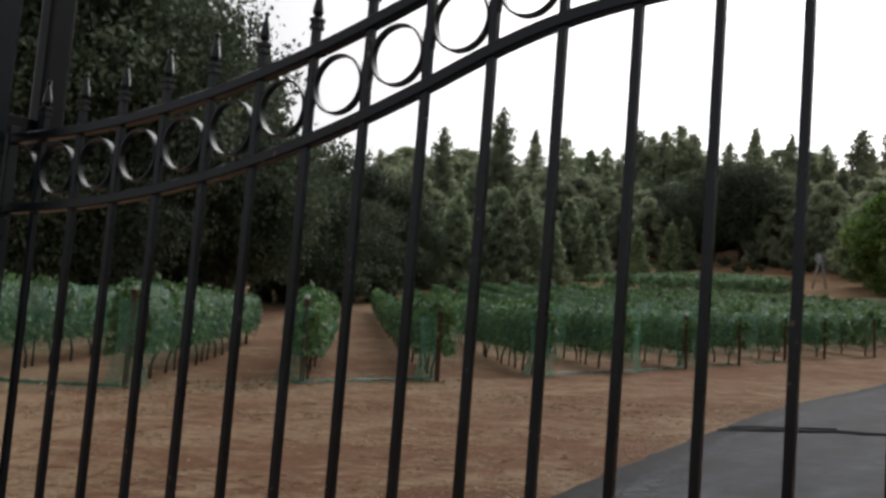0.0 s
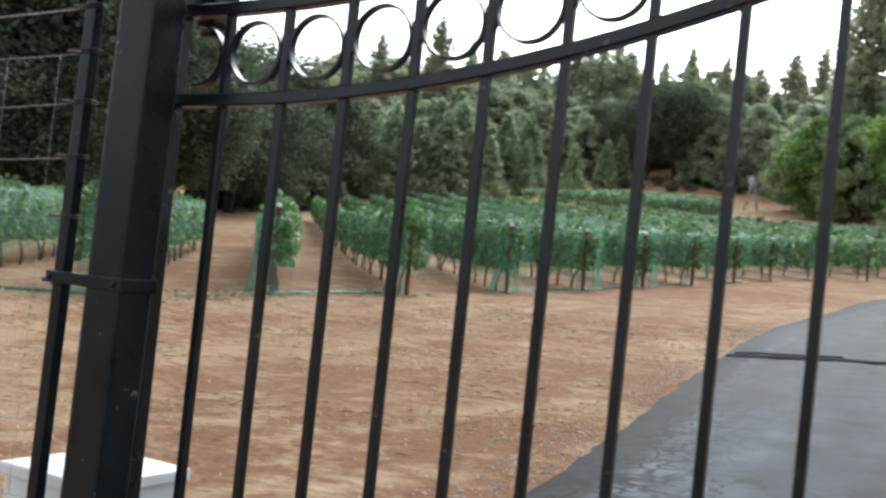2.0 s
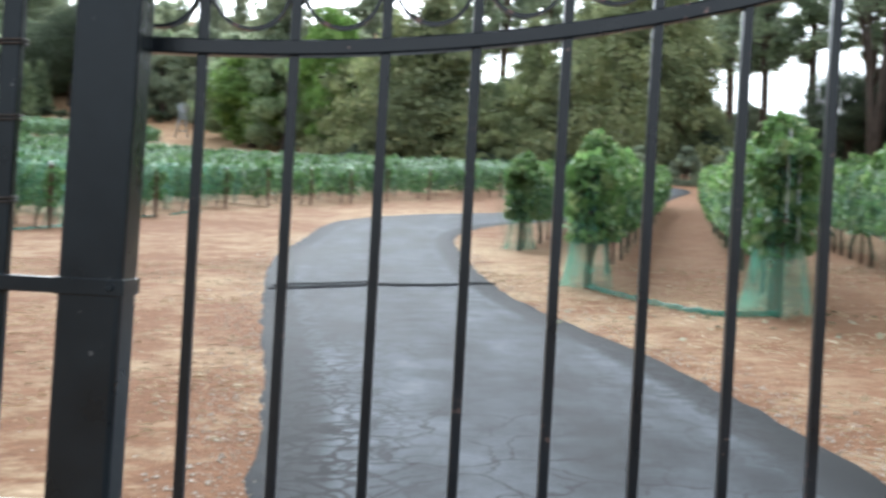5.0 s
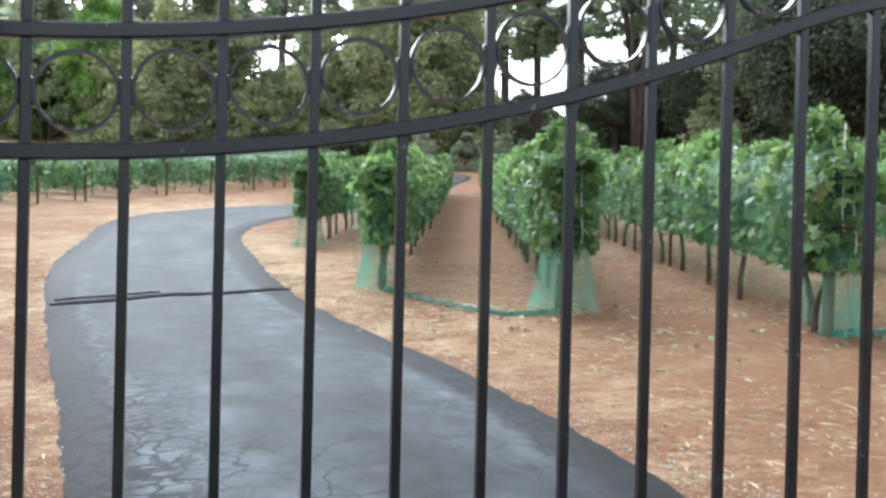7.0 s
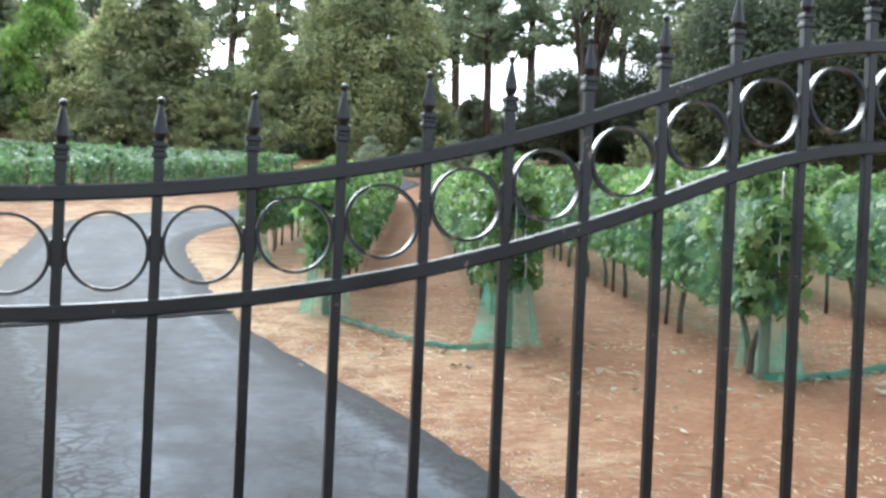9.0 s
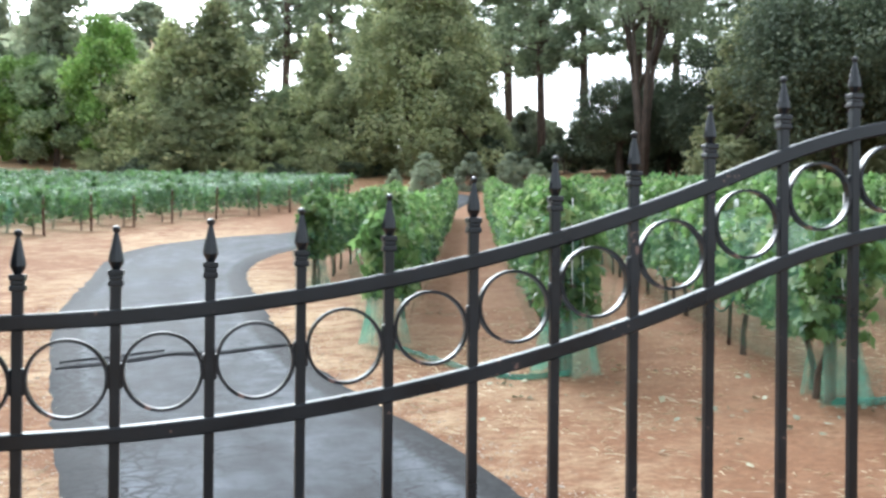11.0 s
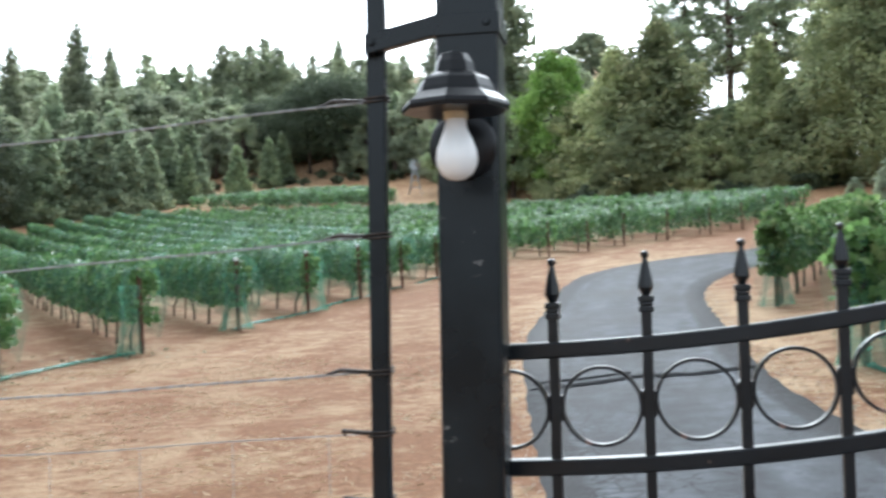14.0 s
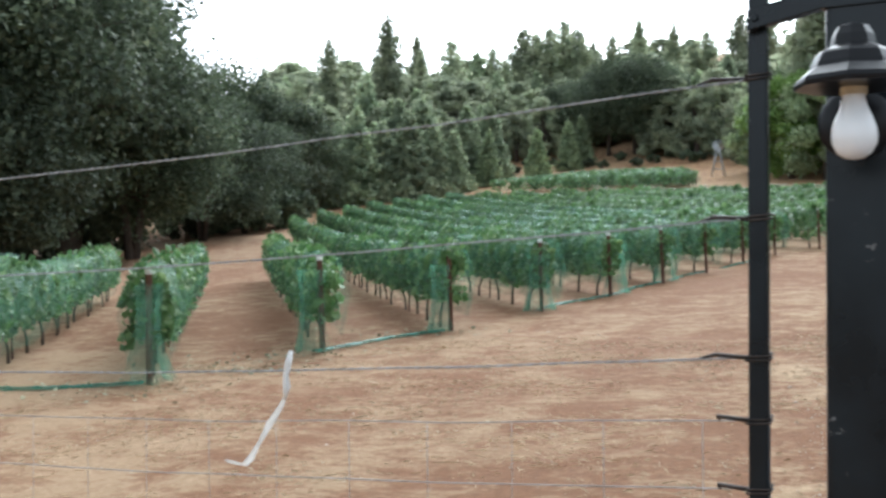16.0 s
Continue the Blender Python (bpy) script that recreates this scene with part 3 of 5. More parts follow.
pole = thing("fence_pole", "slim black steel fence pole with wire wraps", "post")
part("body", leaning(square_tube((-0.122, -0.137, -0.3), (-0.093, -0.112, 2.215), 0.004)), STEEL, pole)
WIRES = (2.03, 1.817, 1.605, 1.51, 1.405, 1.29, 1.165, 1.03, 0.89, 0.74, 0.58)
for z in WIRES[:8]:
    v, f = [], []
    for q in range(2):
        zz = z - 0.003 + 0.006 * q
        xl = 0.012 * (zz - 1.76)
        a, b = -0.1245 + xl, -0.0905 + xl
        loop = [(a, -0.1395, zz), (b, -0.1395, zz + 0.002), (b, -0.1095, zz + 0.004), (a, -0.1095, zz + 0.002), (a, -0.1395, zz)]
        tube_into(v, f, loop, [0.0019] * 5, 5)
    tube_into(v, f, [(-0.122 + xl, -0.125, z), (-0.175, -0.124, z + 0.004), (-0.2 if z > 1.55 else -0.17, -0.123, z - 0.003)], [0.004, 0.0036, 0.002], 5)
    part("wire_wrap", mesh_of("wire_wrap", v, f, RUSTWIRE, True), None, pole)

lantern = thing("wall_lantern", "black cast-metal lantern without glass on the gate post", "lamp", (0.044, -0.262, 1.886))
canopy = lathe([(0.0775, 0.098), (0.0785, 0.104), (0.076, 0.110), (0.058, 0.124), (0.056, 0.130), (0.050, 0.142), (0.046, 0.146), (0.030, 0.154), (0.027, 0.168), (0.020, 0.180), (0.008, 0.184)], 8)
part("canopy", canopy, LAMP_PAINT, lantern)
part("canopy_lining", lathe([(0.075, 0.0985), (0.055, 0.122), (0.03, 0.138), (0.012, 0.14)], 8), LAMP_PAINT, lantern)
part("socket", lathe([(0.020, 0.135), (0.020, 0.105), (0.0175, 0.10), (0.0175, 0.088)], 16), SOCKET, lantern, "aged ivory lamp socket", True)
part("bulb", lathe([(0.001, 0.0), (0.012, 0.002), (0.022, 0.009), (0.0285, 0.021), (0.030, 0.032), (0.0285, 0.044), (0.0235, 0.058), (0.0175, 0.072), (0.0150, 0.082), (0.0148, 0.094)], 24), BULB, lantern, "white frosted bulb, unlit", True)
plate = lathe([(0.052, 0), (0.052, 0.006), (0.044, 0.013), (0.03, 0.017), (0.012, 0.02)], 24)
bmesh.ops.transform(plate, matrix=pose(-0.008, 0.107, 0.062, 90), verts=plate.verts)
part("backplate", plate, LAMP_PAINT, lantern, smooth=True)
v, f = [], []
tube_into(v, f, [(-0.006, 0.105, 0.062), (-0.005, 0.088, 0.058), (-0.004, 0.076, 0.075), (-0.004, 0.07, 0.11), (-0.003, 0.058, 0.145), (-0.002, 0.036, 0.164), (0, 0.01, 0.172)], [0.011, 0.011, 0.01, 0.01, 0.009, 0.009, 0.009], 8)
part("arm", mesh_of("arm", v, f, LAMP_PAINT, True), None, lantern)

# ---------------------------------------------------------------- wire fence
fence = thing("wire_fence", "barbed wire above a woven wire mesh, running downhill from the pole", "fence")


def wire_line(z, x):
    return z - 0.037 * (-0.13 - x) - 0.02 * math.sin(math.pi * min(1, max(0, (-0.13 - x) / 2.6)))


for n_, z in enumerate(WIRES):
    rad = 0.0021 if n_ < 3 else 0.0011
    xs = [-0.124 - 0.05 * k for k in range(100)]
    pts = [(x, -0.125 + 0.003 * math.sin(x * 9 + n_), wire_line(z, x) + 0.003 * noise.noise((x * 4, n_, 0))) for x in xs]
    v, f = [], []
    if n_ < 3:
        for ph in (0, math.pi):
            tw = [(x, y + 0.0016 * math.cos(x * 160 + ph), w + 0.0016 * math.sin(x * 160 + ph)) for x, y, w in
                  [(-0.124 - 0.0125 * k, -0.125 + 0.003 * math.sin((-0.124 - 0.0125 * k) * 9 + n_), wire_line(z, -0.124 - 0.0125 * k) + 0.003 * noise.noise(((-0.124 - 0.0125 * k) * 4, n_, 0))) for k in range(400)]]
            tube_into(v, f, tw, [0.0013] * len(tw), 4)
    else:
        tube_into(v, f, pts, [rad] * len(pts), 4)
    part("strand", mesh_of("strand", v, f, WIRE, True), None, fence)
for k in range(30):
    x = -0.2 - 0.16 * k
    pts = [(x + 0.006 * noise.noise((x, z, 0)), -0.125, wire_line(z, x)) for z in WIRES[3:]]
    part("stay_wire", tube_mesh("stay_wire", pts, 0.0006, WIRE, 4), None, fence)
far_pole = part("end_pole", box((-5.14, -0.13, gz(-5.1, -0.1) - 0.3), (-5.09, -0.08, 1.95), 0.004), STEEL, fence)

tape = thing("tape", "white cloth tape knotted to the wire and blowing loose", "tape", (-0.965, -0.127, 1.582))
v, f = [], []
tp = [(0, 0, 0.012), (-0.004, -0.004, -0.012), (-0.010, -0.003, -0.035), (-0.006, -0.006, -0.055), (-0.012, -0.005, -0.078)]
tube_into(v, f, tp, [0.004, 0.0075, 0.0055, 0.008, 0.003], 6)
part("knot", mesh_of("knot", v, f, TAPE, True), None, tape)
bm = bmesh.new()
line = [(-0.012, -0.078, 0.2), (-0.022, -0.095, 0.6), (-0.045, -0.125, 0.9), (-0.07, -0.163, 0.3), (-0.092, -0.196, 0.8), (-0.106, -0.208, 1.2), (-0.128, -0.206, 0.5), (-0.15, -0.204, 0.1)]
prev = None
for x, z, w in line:
    a = bm.verts.new((x - 0.0034, -0.007 + 0.004 * math.sin(w * 5), z + 0.003))
    b = bm.verts.new((x + 0.0034, -0.003 - 0.004 * math.sin(w * 5), z - 0.003))
    if prev:
        bm.faces.new((prev[0], prev[1], b, a))
    prev = (a, b)
bmesh.ops.solidify(bm, geom=bm.faces[:], thickness=0.0015)
part("loose_end", bm, TAPE, tape)

# ---------------------------------------------------------------- control box behind the post
BOX = (-0.385, 0.015, -0.115, 0.31, 0.6)
ctrl = thing("control_box", "white metal gate control box with a lid, behind the post", "box")
zb = gz(-0.3, 0.4)
part("body", box((BOX[0], BOX[1], zb - 0.05), (BOX[2], BOX[3], BOX[4] - 0.03), 0.006), WHITEBOX, ctrl)
part("lid", box((BOX[0] - 0.012, BOX[1] - 0.012, BOX[4] - 0.03), (BOX[2] + 0.012, BOX[3] + 0.012, BOX[4]), 0.006), WHITEBOX, ctrl)

# ---------------------------------------------------------------- vines
def vine_mesh(name, seed, leaves, size, low, high, half, leaf_mat, span=1.45, long=1.25, corners=4):
    """One trained grapevine: crooked trunk, two cordon arms, a curtain of leaves."""
    g = np.random.default_rng(seed)
    v, f = [], []
    lean = g.normal(0, 0.04, 2)
    tube_into(v, f, [(lean[0], lean[1], -0.1), (lean[0] * 0.3, lean[1], 0.2), (-lean[0], -lean[1] * 0.5, 0.45), (0, 0, 0.72)], [0.032, 0.026, 0.024, 0.026], 6)
    for s in (-1, 1):
        tube_into(v, f, [(0, 0, 0.70), (s * 0.2, 0.02, 0.78), (s * 0.5, -0.02, 0.77), (s * span * 0.5, 0, 0.78)], [0.022, 0.018, 0.014, 0.01], 5)
    nb = len(f)
    x = g.uniform(-span * 0.56, span * 0.56, leaves)
    lift = 0.10 * np.sin(x * 4.1 + seed) + 0.07 * np.sin(x * 9.3 + 2 * seed)
    w = g.uniform(0, math.pi, leaves)
    rad = np.sqrt(g.uniform(0.35, 1.0, leaves))
    mid = (low + high) / 2
    y = np.cos(w) * rad * half * (1 + 0.18 * np.sin(x * 6 + seed))
    z = np.where(g.random(leaves) < 0.55, mid + (high - mid + lift) * np.sin(w) * rad, g.uniform(low, mid + 0.1, leaves) + 0.08 * np.sin(x * 7 + seed))
    hang = g.random(leaves) < 0.08
    z = np.where(hang, low - g.uniform(0, 0.12, leaves), z)
    lv, lf = blades(np.stack([x, y, z], 1), size, g, long, 0.5, up=0.45, outward=np.stack([0 * x, np.cos(w), 0 * x], 1) * 0.7, corners=corners)
    verts = np.concatenate([np.array(v), lv])
    faces = [tuple(q) for q in f] + [tuple(q) for q in (lf + len(v)).tolist()]
    me = mesh_of(name, verts, faces, [VINEBARK, leaf_mat])
    me.polygons.foreach_set("material_index", [0] * nb + [1] * len(lf))
    return me


NEAR_VINES = [vine_mesh("vine", 20 + k, 660, 0.105, 0.56, 1.36, 0.31, VINE_LEAF_PALE) for k in range(4)]
FAR_VINES = [vine_mesh("vine", 40 + k, 165, 0.21, 0.48, 1.37, 0.38, VINE_LEAF_PALE) for k in range(4)]
LUSH_VINES = [vine_mesh("vine", 60 + k, 900, 0.105, 0.6, 1.42, 0.3, VINE_LEAF) for k in range(4)]
NEAR_LUSH = [vine_mesh("vine", 70 + k, 1250, 0.098, 0.62, 1.42, 0.29, VINE_LEAF, corners=8) for k in range(4)]
END_VINES = [vine_mesh("vine", 80 + k, 900, 0.088, 0.62, 1.54, 0.205, VINE_LEAF, 0.46, corners=8) for k in range(3)]
stake_bm = bmesh.new()
box_into(stake_bm, (-0.02, -0.004, -0.3), (0.02, 0.004, 1.36), 0.001)
box_into(stake_bm, (-0.004, 0.004, -0.3), (0.004, 0.03, 1.36), 0.001)
STAKE_MESH = bpy.data.meshes.new("stake")
stake_bm.to_mesh(STAKE_MESH)
stake_bm.free()
STAKE_MESH.materials.append(STAKE)
big_bm = lathe([(0.042, -0.3), (0.042, 1.33), (0.038, 1.36)], 10)
END_MESH = bpy.data.meshes.new("end_post")
big_bm.to_mesh(END_MESH)
big_bm.free()
END_MESH.materials.append(STAKE)
cap_bm = lathe([(0.046, 1.33), (0.047, 1.375), (0.035, 1.395), (0.01, 1.40)], 10)
CAP_MESH = bpy.data.meshes.new("cap")
cap_bm.to_mesh(CAP_MESH)
cap_bm.free()
CAP_MESH.materials.append(CAPWHITE)


tip_bm = lathe([(0.026, 1.35), (0.028, 1.42), (0.022, 1.46), (0.006, 1.475)], 8)
STAKE_CAP = bpy.data.meshes.new("cap")
tip_bm.to_mesh(STAKE_CAP)
tip_bm.free()
STAKE_CAP.materials.append(CAPWHITE)


def net_over(start, way, length, step, seed, low, high, half, mat, open_side=0):
    """A net draped over a row, hem ragged, following the ground; open_side 1 or -1 leaves one flank bare."""
    g = random.Random(seed)
    nrm = (-way[1], way[0])
    v, f = [], []
    cuts = max(2, int(length / step))
    ws = [0, 0.12, 0.3, 0.5, 0.7, 0.88, 1.0]
    for i in range(cuts + 1):
        s = -0.34 + (length + 0.6) * i / cuts
        x, y = start[0] + way[0] * s, start[1] + way[1] * s
        z0 = gz(x, y)
        bulge = 1 + 0.16 * noise.noise((s * 1.3, seed, 0))
        top = high + 0.08 * noise.noise((s * 1.1, seed, 5))
        hem = (low + 0.14 * noise.noise((s * 0.8, seed, 9)), low + 0.14 * noise.noise((s * 0.8, seed, 13)))
        for k, w in enumerate(ws):
            a = math.pi * w
            off = -math.cos(a) * half * bulge
            zz = z0 + (hem[0] if w == 0 else hem[1] if w == 1 else 0.95 + (top - 0.95) * math.sin(a) if 0.25 < w < 0.75 else 0.86)
            if w in (0, 1):
                off *= 0.62
            v.append((x + nrm[0] * off - start[0], y + nrm[1] * off - start[1], zz - gz(*start)))
        if i:
            b = i * len(ws)
            for k in range(len(ws) - 1):
                if (open_side > 0 and k < 2) or (open_side < 0 and k > 3):
                    continue
                f.append((b - len(ws) + k, b - len(ws) + k + 1, b + k + 1, b + k))
    return mesh_of("bird_net", v, f, mat, True)


def vine_row(start, end, kinds, label, group, net=None, end_kinds=None, seed=0, step=1.45, stakes=3, net_step=0.5):
    sx, sy = start
    length = math.hypot(end[0] - sx, end[1] - sy)
    way = ((end[0] - sx) / length, (end[1] - sy) / length)
    z0 = gz(sx, sy)
    row = thing("vine_row", label, "grapevines", (sx, sy, z0), 0, group)
    ang = math.degrees(math.atan2(way[1], way[0]))
    g = random.Random(seed)
    count = int(length / step)
    for k in range(count + 1):
        s = min(length, k * step + (0.5 if k == 0 and end_kinds else 0.9 if end_kinds else 0.7))
        x, y = sx + way[0] * s, sy + way[1] * s
        slope = math.degrees(math.atan2(gz(x + way[0], y + way[1]) - gz(x - way[0], y - way[1]), 2))
        pick = NEAR_LUSH if kinds is LUSH_VINES and s < 11 else kinds
        vine = part("vine", pick[g.randrange(len(pick))], None, row)
        vine.matrix_basis = pose(x - sx, y - sy, gz(x, y) - z0, 0, -slope, ang) @ Matrix.Diagonal((1, g.choice((-1, 1)), g.uniform(0.93, 1.08), 1))
        if stakes and k % stakes == stakes - 1:
            st = part("stake", STAKE_MESH, None, row)
            if kinds is LUSH_VINES:
                part("cap", STAKE_CAP, None, st)
            st.matrix_basis = pose(x + way[0] * 0.6 - sx, y + way[1] * 0.6 - sy, gz(x, y) - z0, g.uniform(-2, 2), g.uniform(-2, 2), ang)
    e = part("end_post", END_MESH, None, row)
    e.matrix_basis = pose(0, 0, 0, g.uniform(-2, 2), g.uniform(-2, 2), 0)
    part("cap", CAP_MESH, None, e)
    if end_kinds:
        vine = part("vine", end_kinds[g.randrange(len(end_kinds))], None, row)
        vine.matrix_basis = pose(way[0] * 0.12, way[1] * 0.12, 0, 0, 0, ang)
    if net:
        part("bird_net", net_over(start, way, length, net_step, seed, *net), None, row, "teal plastic bird netting")
    return row


# the large block beyond the drive: parallel rows between a front edge and the woods
ROW_DIR = np.array([-0.614, 0.789])
ROW_NRM = np.array([0.789, 0.614])
FRONT = np.array([(-14.0, 2.5), (-8.85, 8.1), (-8.4, 11.1), (-7.7, 13.9), (-7.35, 17.3), (-7.0, 21), (-6.6, 26), (-6.05, 31), (-5.6, 34.7), (-3.4, 38), (-0.3, 42.5), (3.8, 45.5), (8.0, 53), (9.6, 62)])
BACK = np.array([(-24, 12), (-19.5, 21.5), (-20.3, 27), (-38, 53.5), (-40.2, 62), (-41.5, 69), (-40, 73.5), (-37.5, 76), (-30.5, 74.5), (-20, 72.5), (-11.7, 67.5), (-1.7, 64), (8.1, 57), (9.9, 62.5)])


def cross(line, c):
    """Where a polyline meets the row line at offset c."""
    d = line @ ROW_NRM - c
    for i in range(len(d) - 1):
        if d[i] <= 0 < d[i + 1]:
            t = -d[i] / (d[i + 1] - d[i])
            return line[i] + (line[i + 1] - line[i]) * t
    return None


for j in range(-2, 26):
    c = -1.95 + 2.28 * j
    a, b = cross(FRONT, c), cross(BACK, c)
    if a is None or b is None or (b - a) @ ROW_DIR < 3:
        continue
    near = j < 9
    vine_row(tuple(a), tuple(b), NEAR_VINES if near else FAR_VINES, "row of grapevines covered with teal bird netting" if near else "distant row of netted grapevines on the slope",
             "vineyard rows beyond the drive", (0.26, 1.45, 0.39, NET_TEAL if near else NET_FAR), None, j + 50, 1.45 if near else 1.75, 3 if near else 4, 0.45 if near else 0.9)

# the upper terrace of vines under the woods
for j in range(6):
    y0 = 89.5 + 1.25 * j
    vine_row((-21.0 - 0.6 * j, y0 - 1.5), (-40.5 + 1.5 * j, y0 + 1.5), FAR_VINES, "row of vines on the upper terrace", "terrace rows", (0.2, 1.45, 0.42, NET_FAR), None, 90 + j, 1.9, 0, 1.2)

# the block beside the drive
R_DIR = np.array([0.25, 0.968])
for k, (sx, sy, ln) in enumerate(((2.35, 16.2, 20), (2.36, 9.15, 31), (3.5, 6.75, 34), (4.82, 4.95, 37), (7.0, 5.4, 38), (8.9, 5.6, 38), (10.8, 5.8, 38), (12.7, 6.0, 38), (14.6, 6.2, 38), (16.5, 6.4, 38))):
    e = np.array([sx, sy]) + R_DIR * ln
    row = vine_row((sx, sy), tuple(e), LUSH_VINES if k < 6 else FAR_VINES, "leafy row of grapevines with netting gathered low", "vineyard rows beside the drive",
             (0.2, 1.36, 0.38, NET_THIN), END_VINES, 120 + k, 1.42, 2, 0.45)
    # the rolled hem of the net, tied up in loops along the trunks, and a dark drip hose
    if 0 < k < 6:
        for flank_ in (-1, 1):
            pts = []
            for i in range(90):
                d = 0.15 + 0.16 * i
                off = flank_ * (0.16 + 0.05 * noise.noise((d * 0.9, k, flank_)))
                x, y = R_DIR[0] * d + R_DIR[1] * off, R_DIR[1] * d - R_DIR[0] * off
                sag = 0.26 * abs(math.sin(d * 2.2 + k + flank_)) * (0.7 + 0.5 * noise.noise((d * 0.5, k, 3)))
                pts.append((x, y, gz(sx + x, sy + y) - gz(sx, sy) + 0.62 - sag))
            part("net_hem", tube_mesh("net_hem", pts, 0.009, NET_PILE, 5), None, row, "rolled hem of green netting")
        pts = [(R_DIR[0] * d, R_DIR[1] * d, gz(sx + R_DIR[0] * d, sy + R_DIR[1] * d) - gz(sx, sy) + 0.46 - 0.03 * math.sin(d * 2)) for d in (0.3 * i for i in range(50))]
        part("drip_hose", tube_mesh("drip_hose", pts, 0.008, RUSTWIRE, 5), None, row, "dark drip hose")
    if k in (2, 3):
        for dx, z0_, z1_ in ((-0.05, 0.75, 1.5), (0.04, 0.6, 1.3)):
            pts = [(dx + 0.02 * noise.noise((z * 5, dx, k)), -0.235 - 0.02 * math.sin(z * 4), z) for z in np.linspace(z0_, z1_, 9)]
            part("twine", tube_mesh("twine", pts, 0.004, TAPE, 5), None, row, "pale tying twine")


def ground_strip(points, width, lift, mat, seed):
    """A rope of gathered netting lying on the ground."""
    line = smooth_line([(x, y, 0) for x, y in points], 10)
    v, f = [], []
    cols_ = 7
    for i, (x, y, _) in enumerate(line):
        d = line[min(i + 1, len(line) - 1)] - line[max(i - 1, 0)]
        d = d / (np.linalg.norm(d) + 1e-9)
        w = width * (1 + 0.45 * noise.noise((i * 0.33, seed, 0)))
        for k in range(cols_):
            u = k / (cols_ - 1) * 2 - 1
            px, py = x - d[1] * u * w, y + d[0] * u * w
            v.append((px, py, gz(px, py) + 0.012 + lift * (1 - u * u) * (1 + 0.5 * noise.noise((i * 0.5, k, seed)))))
        if i:
            b = i * cols_
            for k in range(cols_ - 1):
                f.append((b - cols_ + k, b - cols_ + k + 1, b + k + 1, b + k))
    return mesh_of("net_rope", v, f, mat, True)


ROPES = [((-8.4, 11.1), (-8.25, 11.9), (-8.1, 12.9), (-7.7, 13.9)), ((-7.4, 17.3), (-7.5, 18.6), (-7.2, 19.9), (-7.0, 21)),
         ((-8.85, 8.1), (-9.5, 7.6), (-10.4, 7.3), (-11.5, 7.1)), ((2.36, 9.15), (2.5, 8.3), (2.7, 7.4), (3.0, 6.7), (3.5, 6.7)),
         ((4.82, 4.95), (5.2, 4.85), (5.8, 5.0), (6.6, 5.3)), ((-7.0, 21), (-7.1, 22.5), (-6.85, 24.4)), ((-6.75, 24.6), (-6.8, 26.2), (-6.5, 27.6)), ((-6.3, 28.6), (-6.2, 30.0), (-6.0, 31.2))]
for n_, pts in enumerate(ROPES):
    rope = part("net_rope", ground_strip(pts, 0.055 if n_ != 3 else 0.022, 0.045, NET_PILE, n_))
    tagged(rope, "rope of gathered green bird netting lying on the earth", "netting", "gathered nets")


def net_skirt(at, height, spread, seed, mat):
    """Netting hanging from an end vine and pooling on the ground."""
    v, f = [], []
    n_u = 44
    hs = [1.0, 0.75, 0.5, 0.28, 0.1, 0.02]
    g = random.Random(seed)
    a0 = g.uniform(0, 6.28)
    for i, h in enumerate(hs):
        flare = 0.21 + 0.55 * (spread - 0.26) * (1 - h) ** 3 - 0.045 * math.sin(h * 3.1)
        for k in range(n_u):
            a = a0 + 4.3 * k / (n_u - 1)
            r = flare * (1 + (0.26 - 0.1 * h) * math.sin(a * 9 + seed) + 0.12 * noise.noise((a * 3, h * 2, seed)))
            x, y = at[0] + r * math.cos(a), at[1] + r * math.sin(a)
            v.append((x, y, gz(x, y) + h * height + 0.01))
        if i:
            b = i * n_u
            for k in range(n_u - 1):
                f.append((b - n_u + k, b - n_u + k + 1, b + k + 1, b + k))
    return mesh_of("net_skirt", v, f, mat, True)


for n_, (x, y, h, s) in enumerate(((2.36, 9.15, 1.25, 0.34), (3.5, 6.75, 1.35, 0.4), (4.82, 4.95, 1.2, 0.34), (-8.85, 8.1, 1.2, 0.5), (-8.4, 11.1, 1.2, 0.32), (-7.7, 13.9, 1.1, 0.34), (-7.35, 17.3, 1.1, 0.4), (-7.0, 21, 1.1, 0.4), (-6.8, 24.4, 1.1, 0.4), (2.35, 16.2, 1.0, 0.36))):
    sk = part("net_skirt", net_skirt((x, y), h, s, n_ + 3, NET_TEAL if n_ > 2 else NET_HANG))
    tagged(sk, "green bird netting hanging loose round the end of a vine row", "netting", "hanging nets")

# ---------------------------------------------------------------- trees
def limb_points(g, start, way, length, steps=4, wander=0.25):
    pts, p, d = [Vector(start)], Vector(start), Vector(way).normalized()
    for _ in range(steps):
        d = (d + Vector(g.normal(0, wander, 3))).normalized()
        p = p + d * (length / steps)
        pts.append(p.copy())
    return pts


def finish_tree(name, label, category, stems, bv, bf, lv, lf, bark, leaf, group):
    tree = thing(name, label, category, (0, 0, 0), 0, group)
    for sv, sf in stems:
        part("trunk", mesh_of("trunk", sv, sf, bark, True), None, tree)
    tagged(part("limb", mesh_of("limb", bv, bf, bark, True), None, tree), kind="stuff")
    part("crown", mesh_of("crown", lv, lf, leaf), None, tree)
    return tree


